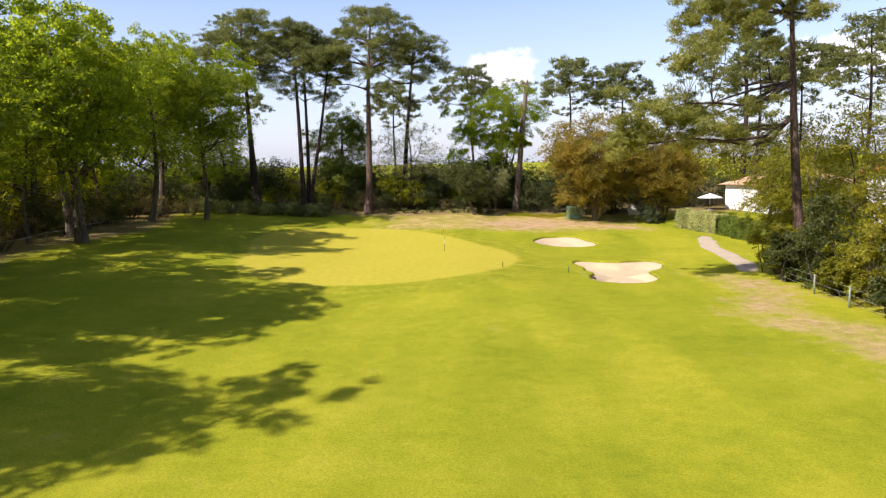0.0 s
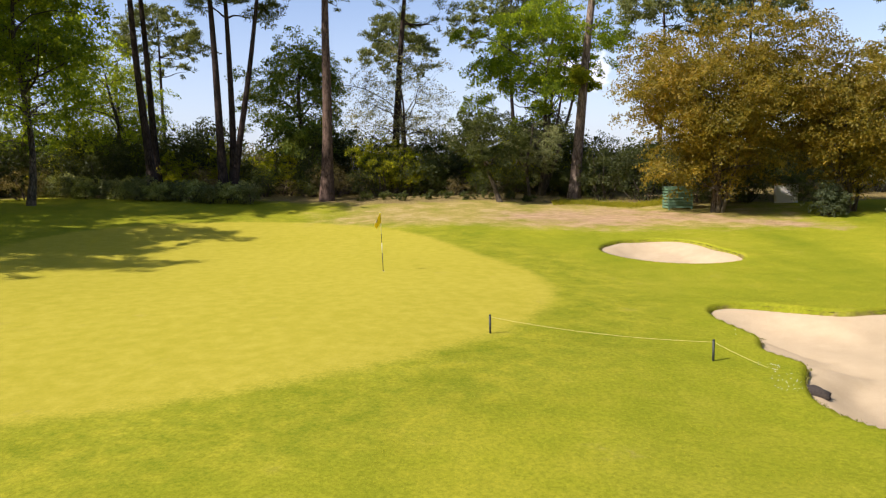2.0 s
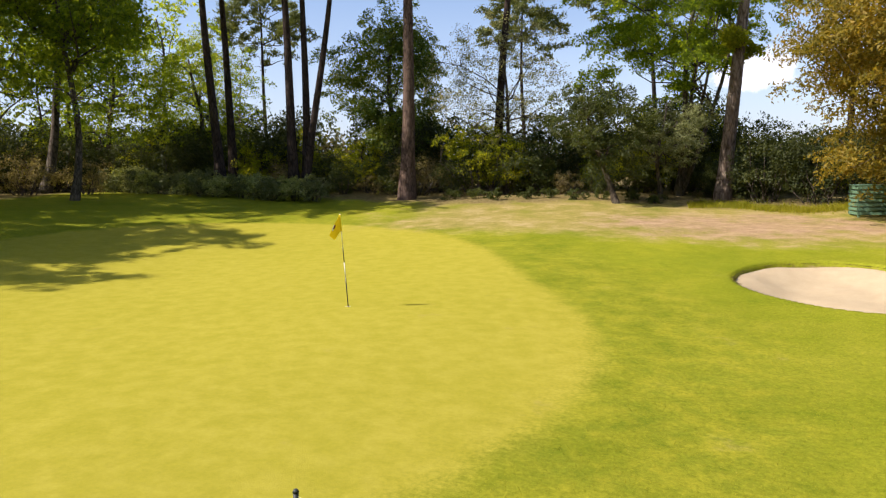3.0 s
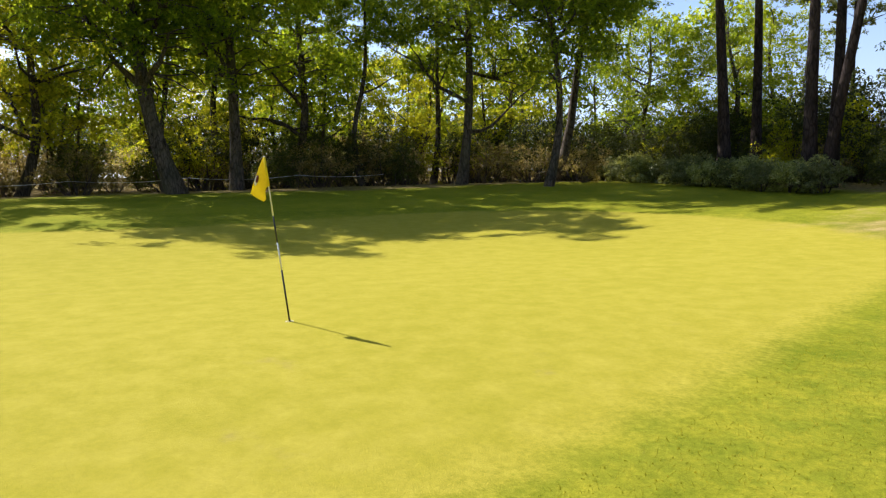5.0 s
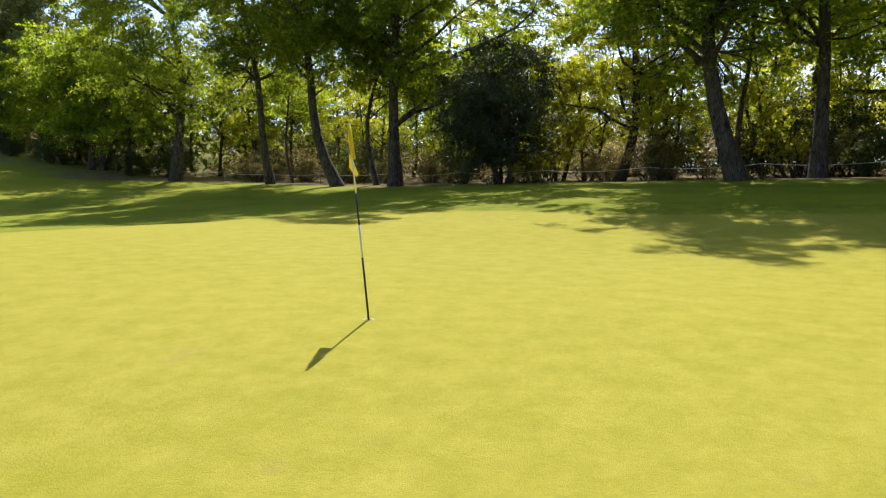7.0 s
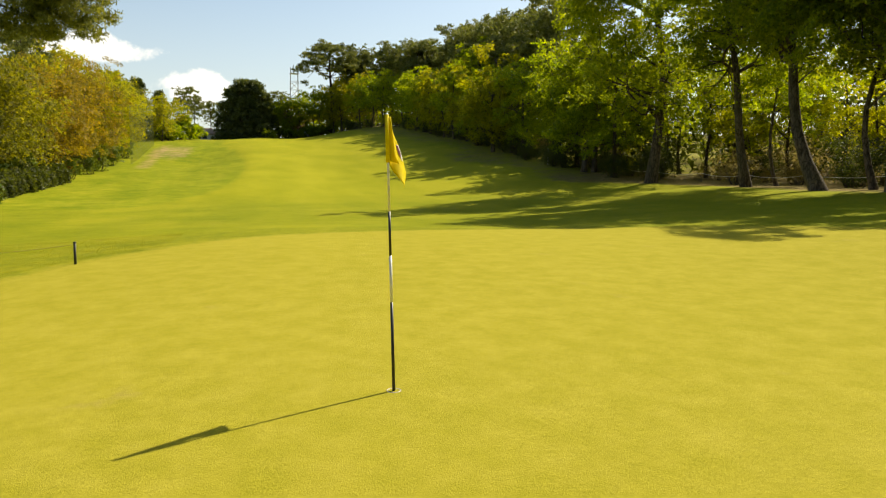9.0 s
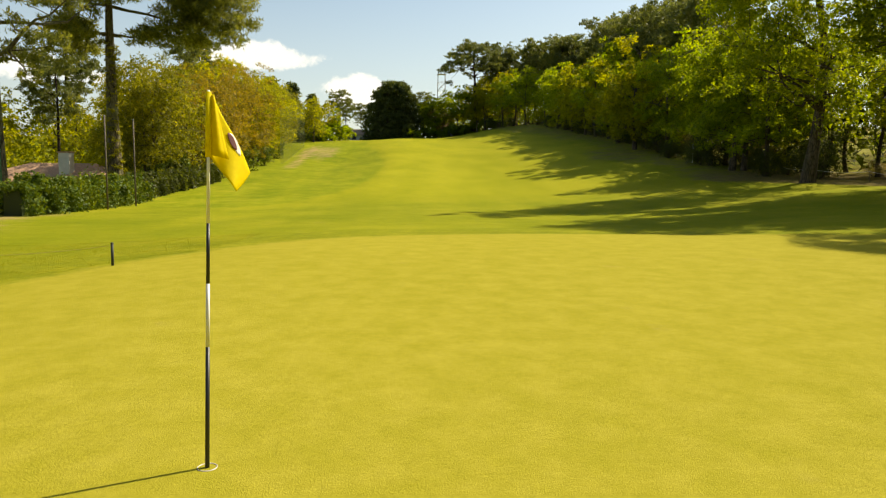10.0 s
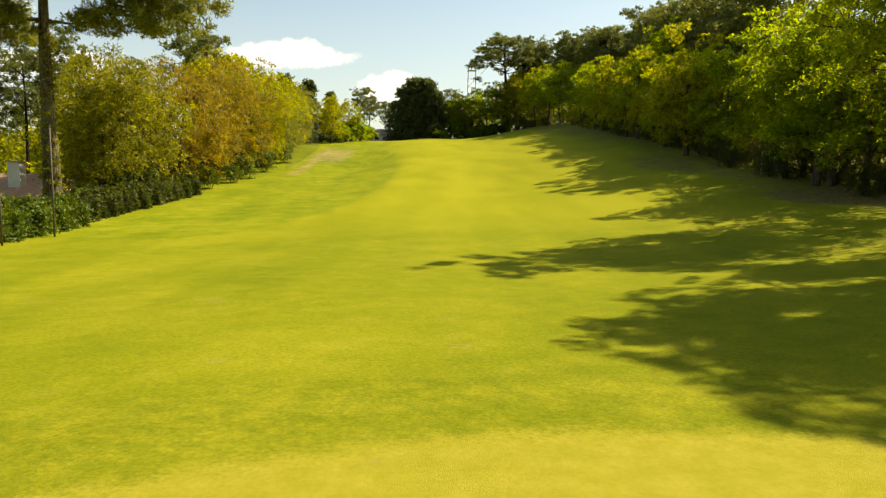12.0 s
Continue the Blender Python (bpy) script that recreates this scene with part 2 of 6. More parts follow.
YE, ZE = (-230, -170, -139, -112, -75, -50, -30, -12, 5, 15, 30, 90), (11.2, 9.2, 6.5, 2.9, .4, -1, -.8, -.5, -.35, .1, 1.2, 1.6)


def smooth(a, b, v):
    v = np.clip((np.asarray(v, float) - a) / (b - a), 0, 1)
    return v * v * (3 - 2 * v)


def line(y, ys, zs):
    return sum(np.interp(np.asarray(y, float) + d, ys, zs) for d in (-6, -3, 0, 3, 6)) / 5


def ring(x, y, centre, coef):
    """How far inside an outline given by harmonics round its centre: metres, positive within."""
    dx, dy = np.asarray(x, float) - centre[0], np.asarray(y, float) - centre[1]
    th = np.arctan2(dy, dx)
    r = coef[0] + sum(coef[2 * k - 1] * np.cos(k * th) + coef[2 * k] * np.sin(k * th) for k in range(1, (len(coef) + 1) // 2))
    return r - np.hypot(dx, dy)


GREEN = ((-5, 0), (13.19, -1.56, -0.26, -2.29, -1.49, 0.95, 0.05))
BUNKER_FRONT = ((13.1, -9.5), (3.71, -0.55, 0.5, -1.26, 0.57, 0.33, 0.42, -0.17, 0.03, -0.11, -0.24, 0.24, -0.15, -0.05, 0.16))
BUNKER_BACK = ((11, 6.9), (3.16, 0.22, -0.02, -0.48, -0.23, -0.16, -0.1))


def lay(x, y):
    w, c, e = line(y, YW, ZW), line(y, YC, ZC), line(y, YE, ZE)
    z = c + (w - c) * smooth(-6, -34, x) + (e - c) * smooth(0, 11, x)
    z = z + 1.8 * smooth(-34, -70, x) * smooth(-92, -62, y)
    z = z - 1.5 * smooth(23.5, 30, x) * smooth(-26, -36, y) * smooth(-100, -84, y)
    return z


def land(x, y):
    """Height of the turf, with the bunkers hollowed out of it."""
    z = lay(x, y)
    for bk, deep in ((BUNKER_FRONT, 0.75), (BUNKER_BACK, 0.65)):
        d = ring(x, y, *bk)
        z = z - deep * smooth(-0.03, 0.3, d) + 0.05 * smooth(-1.6, -0.1, d) * smooth(0.3, -0.1, d)
    return z


def at(x, y):
    return float(land(x, y))


def mesh_from(name, verts, faces, mat, shade=False):
    me = bpy.data.meshes.new(name)
    me.from_pydata(verts, [], faces)
    if shade:
        me.polygons.foreach_set("use_smooth", [True] * len(me.polygons))
    if mat is not None:
        me.materials.append(mat)
    me.update()
    return me


def quick_mesh(name, verts, size, mat, shade=False):
    """A mesh of loose faces of `size` corners each, from an array of corners."""
    nv = len(verts)
    nf = nv // size
    me = bpy.data.meshes.new(name)
    me.vertices.add(nv)
    me.vertices.foreach_set("co", np.ascontiguousarray(verts, dtype=np.float32).ravel())
    me.loops.add(nv)
    me.loops.foreach_set("vertex_index", np.arange(nv, dtype=np.int32))
    me.polygons.add(nf)
    me.polygons.foreach_set("loop_start", np.arange(0, nv, size, dtype=np.int32))
    me.materials.append(mat)
    me.update(calc_edges=True)
    return me


def part(name, me, parent, label=""):
    ob = new(name, me)
    ob.parent = parent
    if label:
        ob["label"] = label
    return ob


def box(bm, cx, cy, cz, sx, sy, sz, bevel=0.0):
    r = bmesh.ops.create_cube(bm, size=1, matrix=Matrix.Translation((cx, cy, cz)) @ Matrix.Diagonal((sx, sy, sz, 1)))
    if bevel:
        edges = {e for v in r["verts"] for e in v.link_edges}
        bmesh.ops.bevel(bm, geom=list(edges), offset=bevel, segments=2, affect="EDGES", profile=0.6)


def finish(bm, name, mat, shade=False):
    me = bpy.data.meshes.new(name)
    bm.to_mesh(me)
    bm.free()
    me.materials.append(mat)
    if shade:
        me.polygons.foreach_set("use_smooth", [True] * len(me.polygons))
    return me


def cylinder(bm, a, b, r1, r2, sides=12):
    a, b = Vector(a), Vector(b)
    d = b - a
    m = Matrix.Translation((a + b) / 2) @ d.to_track_quat("Z", "Y").to_matrix().to_4x4()
    bmesh.ops.create_cone(bm, cap_ends=True, segments=sides, radius1=r1, radius2=r2, depth=d.length, matrix=m)


# ---- ground ----
def spaced(lo, hi, fine, far, grow=1.13):
    mid = list(np.arange(lo, hi + fine / 2, fine))
    left, right, step = [], [], fine
    a, b = lo, hi
    while a > -far:
        step *= grow
        a -= min(step, 400)
        left.append(a)
    step = fine
    while b < far:
        step *= grow
        b += min(step, 400)
        right.append(b)
    return np.array(left[::-1] + mid + right)


gx, gy = spaced(-22, 22, 0.34, 2500), spaced(-34, 26, 0.34, 2500)
# closer spacing across the bunkers
gx = np.unique(np.round(np.concatenate([gx[(gx < 6.9) | (gx > 17.1)], np.arange(7.0, 17.05, 0.11)]), 4))
gy = np.unique(np.round(np.concatenate([gy[(gy < -14.4) | (gy > 11.1)], np.arange(-14.3, 11.05, 0.13)]), 4))
GX, GY = np.meshgrid(gx, gy)
GZ = land(GX, GY)
nx, ny = len(gx), len(gy)
gv = np.stack([GX, GY, GZ], -1).reshape(-1, 3)
gi = np.arange(nx * ny).reshape(ny, nx)
gf = np.stack([gi[:-1, :-1], gi[:-1, 1:], gi[1:, 1:], gi[1:, :-1]], -1).reshape(-1, 4)

gm, n, l, b = material("turf", 0.95, 0, 0.03)
oc = object_coord(n)


def layer(name):
    a = n.new("ShaderNodeAttribute")
    a.attribute_name = name
    return a.outputs["Fac"]


def edge(fac, wobble, amount, lo=0.42, hi=0.58):
    """A zone's edge, broken up by noise."""
    v = math_node(n, l, "ADD", fac, math_node(n, l, "MULTIPLY_ADD", wobble, amount, -amount / 2))
    k = n.new("ShaderNodeMapRange")
    k.interpolation_type = "SMOOTHSTEP"
    k.inputs["From Min"].default_value, k.inputs["From Max"].default_value = lo, hi
    l.new(v, k.inputs[0])
    return k.outputs[0]


fine = noise_node(n, l, 14.0, 7, 0.75, oc)
blade = noise_node(n, l, 90.0, 3, 0.7, oc)
mid = noise_node(n, l, 1.6, 5, 0.62, oc)
wide = noise_node(n, l, 0.16, 4, 0.55, oc)
patchy = noise_node(n, l, 0.7, 9, 0.68, oc)
mottle = noise_node(n, l, 2.4, 8, 0.64, oc)
fair = ramp(n, l, math_node(n, l, "ADD", math_node(n, l, "MULTIPLY", wide, 0.45), math_node(n, l, "ADD", math_node(n, l, "MULTIPLY", patchy, 0.3), math_node(n, l, "MULTIPLY", mid, 0.3))),
            [(0.36, (0.155, 0.184, 0.009)), (0.52, (0.222, 0.23, 0.012)), (0.69, (0.288, 0.272, 0.021))])
putt = ramp(n, l, math_node(n, l, "ADD", math_node(n, l, "MULTIPLY", wide, 0.22), math_node(n, l, "MULTIPLY", mottle, 0.78)),
            [(0.36, (0.302, 0.27, 0.023)), (0.5, (0.336, 0.292, 0.030)), (0.64, (0.374, 0.319, 0.039))])
lanes = n.new("ShaderNodeMapping")
lanes.inputs["Scale"].default_value = (0.26, 0.022, 1)
l.new(oc, lanes.inputs[0])
lane = noise_node(n, l, 1.0, 2, 0.5, lanes.outputs[0])
fair = mix(n, l, 0.8, fair, ramp(n, l, lane, [(0.38, (0.86, 0.9, 0.85)), (0.62, (1.14, 1.1, 1.15))]), "MULTIPLY")
lush = ramp(n, l, patchy, [(0.36, (0.172, 0.188, 0.010)), (0.66, (0.268, 0.256, 0.018))])
litter = ramp(n, l, noise_node(n, l, 5.0, 6, 0.7, oc), [(0.3, (0.085, 0.068, 0.022)), (0.5, (0.18, 0.135, 0.05)), (0.72, (0.34, 0.255, 0.12))])
soil = ramp(n, l, mid, [(0.3, (0.26, 0.165, 0.09)), (0.7, (0.46, 0.30, 0.185))])
track = ramp(n, l, noise_node(n, l, 3.0, 5, 0.6, oc), [(0.3, (0.31, 0.25, 0.17)), (0.7, (0.44, 0.37, 0.27))])
tuft = noise_node(n, l, 2.4, 9, 0.72, oc)
lush = mix(n, l, 1.0, lush, ramp(n, l, tuft, [(0.36, (0.8, 0.88, 0.84)), (0.6, (1.14, 1.1, 1.1))]), "MULTIPLY")
even = ramp(n, l, math_node(n, l, "ADD", math_node(n, l, "MULTIPLY", lane, 0.7), math_node(n, l, "MULTIPLY", wide, 0.3)), [(0.36, (0.262, 0.262, 0.012)), (0.62, (0.325, 0.305, 0.018))])
fair = mix(n, l, math_node(n, l, "MULTIPLY", layer("mown"), 0.85), fair, even)
fair = mix(n, l, math_node(n, l, "MULTIPLY", edge(layer("rough"), patchy, 0.4, 0.2, 0.8), 0.9), fair, mix(n, l, 1.0, fair, ramp(n, l, patchy, [(0.36, (0.76, 0.9, 0.8)), (0.6, (1.0, 1.02, 1.0))]), "MULTIPLY"))
col = mix(n, l, edge(layer("lush"), mid, 0.5, 0.2, 0.8), fair, lush)
col = mix(n, l, edge(layer("green"), math_node(n, l, "ADD", math_node(n, l, "MULTIPLY", mid, 0.5), math_node(n, l, "MULTIPLY", fine, 0.6)), 0.9, 0.3, 0.8), col, putt)
dry = ramp(n, l, patchy, [(0.34, (0.21, 0.17, 0.045)), (0.52, (0.31, 0.235, 0.075)), (0.68, (0.42, 0.31, 0.14))])
col = mix(n, l, math_node(n, l, "MULTIPLY", edge(layer("dry"), patchy, 1.6, 0.2, 1.1), 0.9), col, dry)
col = mix(n, l, math_node(n, l, "MULTIPLY", edge(layer("soil"), patchy, 2.4, 0.25, 1.3), 0.85), col, soil)
col = mix(n, l, edge(layer("track"), fine, 0.5), col, track)
col = mix(n, l, edge(layer("litter"), patchy, 1.9, 0.25, 0.95), col, litter)
grain = math_node(n, l, "ADD", math_node(n, l, "MULTIPLY", fine, 0.6), math_node(n, l, "MULTIPLY", blade, 0.4))
grain_col = ramp(n, l, grain, [(0.34, (0.45, 0.52, 0.42)), (0.66, (1.5, 1.42, 1.5))])
smoothness = math_node(n, l, "MULTIPLY_ADD", layer("green"), -0.63, 0.85)
col = mix(n, l, smoothness, col, grain_col, "MULTIPLY")
l.new(col, b.inputs["Base Color"])
bump(n, l, b, grain, 0.5, 0.05)

gme = bpy.data.meshes.new("ground")
gme.vertices.add(len(gv))
gme.vertices.foreach_set("co", gv.astype(np.float32).ravel())
gme.loops.add(gf.size)
gme.loops.foreach_set("vertex_index", gf.astype(np.int32).ravel())
gme.polygons.add(len(gf))
gme.polygons.foreach_set("loop_start", np.arange(0, gf.size, 4, dtype=np.int32))
gme.polygons.foreach_set("use_smooth", np.ones(len(gf), dtype=bool))
gme.update(calc_edges=True)
gme.materials.append(gm)


def zone(name, values):
    a = gme.attributes.new(name, "FLOAT", "POINT")
    a.data.foreach_set("value", np.clip(values, 0, 1).astype(np.float32).ravel())


in_green = ring(GX, GY, *GREEN)
zone("green", smooth(-1.2, 0.9, in_green))
zone("lush", smooth(-6.0, -0.8, in_green) * smooth(0.9, -0.3, in_green) * (0.7 + 0.3 * smooth(-8, 4, GX)))
west = -28.6 + 1.3 * np.sin(GY * 0.21) + 3.0 * smooth(-55, -100, GY) + 5 * smooth(-100, -170, GY) + 3.5 * smooth(-45, -58, GY) * smooth(-98, -80, GY)
north = 24.5 - 1.5 * smooth(0, 10, GX) + np.sin(GX * 0.3)
zone("litter", np.maximum(smooth(1.5, -2.5, GX - west) * smooth(-230, -190, GY) * (1 - 0.42 * smooth(-50, -62, GY)),
                          smooth(-2.5, 2.5, GY - north) * smooth(10, 3, GX) + smooth(23, 27, GY) * smooth(3, 10, GX)) * smooth(140, 110, GY)
     + 0.8 * smooth(-0.03, 0.1, np.maximum(ring(GX, GY, *BUNKER_FRONT), ring(GX, GY, *BUNKER_BACK)))
     + smooth(20, 25, GX) * smooth(-32, -20, GY) * smooth(-5, -12, GY) * 0.8)
dirt_back = smooth(7.5, 2.0, np.hypot((GX - 8.5) / 1.15, (GY - 18.5) / 0.75)) + smooth(2.6, 0.6, np.abs(GY - 21 + 0.75 * (GX - 12))) * smooth(8, 12, GX) * smooth(24, 19, GX)
dirt_east = smooth(4.6, 0.4, np.abs(GX - 18.2 + 0.06 * (GY + 15) + 0.9 * np.sin(GY * 0.47) + 0.7 * np.sin(GY * 0.21 + 1))) * smooth(-46, -28, GY) * smooth(-8, -16, GY)
bare_north = smooth(12.5 - 2 * smooth(-2, 6, GX), 17, GY) * smooth(-12, -3, GX) * smooth(25, 17, GX) * 0.95
bare_hill = smooth(16, 4, np.abs(GY + 128)) * smooth(5, 1.5, np.abs(GX - 15)) * 0.8
zone("soil", dirt_back + dirt_east * 0.82 + bare_hill)
dry_hill = smooth(1.9, 0.4, np.abs(GX - 17.0 + 0.8 * np.sin(GY * 0.11))) * smooth(-92, -102, GY) * smooth(-152, -140, GY) * 0.75
zone("dry", bare_north + dry_hill)
mown_edge = np.interp(GY, (-150, -140, -120, -106, -91, -78, -66, -57, -50, -44), (8, 7, 4, 2.8, 2.2, 3, 4.3, 6.3, 8.6, 12))
zone("mown", smooth(0.8, -1.2, GX - mown_edge) * smooth(-40, -64, GY) * smooth(-26, -21, GX))
zone("rough", smooth(-0.6, 0.8, GX - mown_edge) * smooth(-42, -48, GY) * smooth(-165, -150, GY))
along = 22.3 + 0.9 * np.sin((GY + 6) * 0.13) + 0.25 * np.clip(GY - 2, 0, 30) - 0.2 * np.clip(-8 - GY, 0, 9)
zone("track", smooth(1.1, 0.45, np.abs(GX - along)) * smooth(-13, -9, GY) * smooth(12, 5, GY))
ground = tagged(new("ground", gme), "mown golf turf with a yellowish putting green and bare soil patches", "ground", kind="structure")

# ---- sand in the bunkers ----
SAND, n, l, b = material("bunker_sand", 0.95, 0, 0.1)
oc = object_coord(n)
f = noise_node(n, l, 2.2, 5, 0.6, oc)
g = noise_node(n, l, 45, 4, 0.7, oc)
l.new(mix(n, l, 0.5, ramp(n, l, f, [(0.3, (0.39, 0.295, 0.17)), (0.7, (0.48, 0.375, 0.228))]), ramp(n, l, g, [(0.3, (0.36, 0.27, 0.155)), (0.7, (0.52, 0.405, 0.25))])), b.inputs["Base Color"])
bump(n, l, b, math_node(n, l, "ADD", math_node(n, l, "MULTIPLY", f, 0.6), math_node(n, l, "MULTIPLY", g, 0.25)), 0.5, 0.08)


def sand(name, bk, label):
    (cx, cy), coef = bk
    rings, steps = 18, 96
    verts, faces = [], []
    for i in range(rings + 1):
        for j in range(steps):
            th = 2 * math.pi * j / steps
            r = coef[0] + sum(coef[2 * k - 1] * math.cos(k * th) + coef[2 * k] * math.sin(k * th) for k in range(1, (len(coef) + 1) // 2))
            q = (i / rings) * (r + 0.03)
            x, y = cx + q * math.cos(th), cy + q * math.sin(th)
            d = max(0.0, r - q)
            z = float(lay(x, y)) - 0.12 - 0.36 * float(smooth(0, 1.8, d)) + 0.03 * math.sin(x * 2.1 + y) * math.sin(y * 1.7)
            verts.append((x, y, z))
    for i in range(rings):
        for j in range(steps):
            k = (j + 1) % steps
            faces.append((i * steps + j, (i + 1) * steps + j, (i + 1) * steps + k, i * steps + k))
    ob = new(name, mesh_from(name, verts, faces, SAND, True))
    return tagged(ob, label, "sand bunker", kind="structure")


sand("bunker_1", BUNKER_FRONT, "pale raked sand in a kidney-shaped greenside bunker")
sand("bunker_2", BUNKER_BACK, "pale sand in an oval bunker with a steep lip")


# ---- trees ----
def tube(buf, pts, radii, sides=7):
    """Adds a tapered tube along pts to buf, a pair of lists of corners and faces."""
    verts, faces = buf
    pts = [Vector(p) for p in pts]
    base = len(verts)
    for i, (p, r) in enumerate(zip(pts, radii)):
        d = (pts[min(i + 1, len(pts) - 1)] - pts[max(i - 1, 0)]).normalized()
        u = d.cross(Vector((0.13, 0.97, 0.21))).normalized()
        v = d.cross(u)
        for j in range(sides):
            a = 2 * math.pi * j / sides
            verts.append(tuple(p + (u * math.cos(a) + v * math.sin(a)) * r))
    for i in range(len(pts) - 1):
        for j in range(sides):
            k = (j + 1) % sides
            faces.append((base + i * sides + j, base + i * sides + k, base + (i + 1) * sides + k, base + (i + 1) * sides + j))
    faces.append(tuple(base + (len(pts) - 1) * sides + j for j in range(sides)))


def bend(a, b, rng, amount, count=5, sag=0.0):
    """A crooked line from a to b."""
    a, b = np.array(a, float), np.array(b, float)
    size = np.linalg.norm(b - a) * amount
    one, two, three = rng.normal(0, 1, (3, 3))
    out = []
    for i in range(count + 1):
        f = i / count
        w = math.sin(math.pi * f)
        out.append(a + (b - a) * f + (one * w * 0.55 + two * math.sin(2 * math.pi * f) * 0.3 + three * math.sin(3 * math.pi * f) * 0.12) * size + np.array((0, 0, -sag * w)))
    return out


def leaves(rng, centres, radii, count, length, width, flat=0.8, kind="leaf", thin=0.0):
    """Corners of leaves. kind leaf: uneven blades in flattened sprays that tilt outwards; needle: slivers in round tufts."""
    centres, radii = np.array(centres), np.array(radii)
    share = radii ** 2
    if thin:
        # fewer leaves on the shaded lower boughs than at the top
        high = (centres[:, 2] - centres[:, 2].min()) / np.ptp(centres[:, 2])
        share = share * (1 - thin + thin * 2 * high)
    pick = rng.choice(len(centres), count, p=share / share.sum())
    d = rng.normal(size=(count, 3))
    d /= np.linalg.norm(d, axis=1)[:, None]
    far = rng.random(count) ** 0.45
    if kind == "needle":
        p = centres[pick] + d * (far * radii[pick])[:, None] * np.array((1, 1, flat))
        ax = rng.normal(size=(count, 3)) + d * 1.3
        nor = rng.normal(size=(count, 3)) * 0.75 + np.array((0, 0, 0.7)) + d * 1.1
    else:
        out = centres - centres.mean(0)
        out[:, 2] = 0
        out /= np.linalg.norm(out, axis=1)[:, None] + 0.5
        up = out * 0.55 + rng.normal(size=out.shape) * 0.35 + np.array((0, 0, 0.9))
        up = (up / np.linalg.norm(up, axis=1)[:, None])[pick]
        across = d - up * (d * up).sum(1)[:, None] * (1 - 0.5 * flat)
        p = centres[pick] + across * (far * radii[pick] * 1.15)[:, None]
        ax = rng.normal(size=(count, 3)) + across * 0.8 - np.array((0, 0, 0.35))
        nor = rng.normal(size=(count, 3)) * 0.55 + up
    ax /= np.linalg.norm(ax, axis=1)[:, None]
    side = np.cross(ax, nor)
    side /= np.linalg.norm(side, axis=1)[:, None] + 1e-9
    size = (0.65 + 0.7 * rng.random(count))[:, None]
    L, W = ax * size * length / 2, side * size * width / 2
    if kind == "needle":
        return np.stack([p - L - W, p - L + W, p + L], 1).reshape(-1, 3)
    skew = rng.uniform(-0.5, 0.5, (count, 1)) * L
    return np.stack([p - L * 0.8 - W * 0.3, p + W + skew, p + L], 1).reshape(-1, 3)


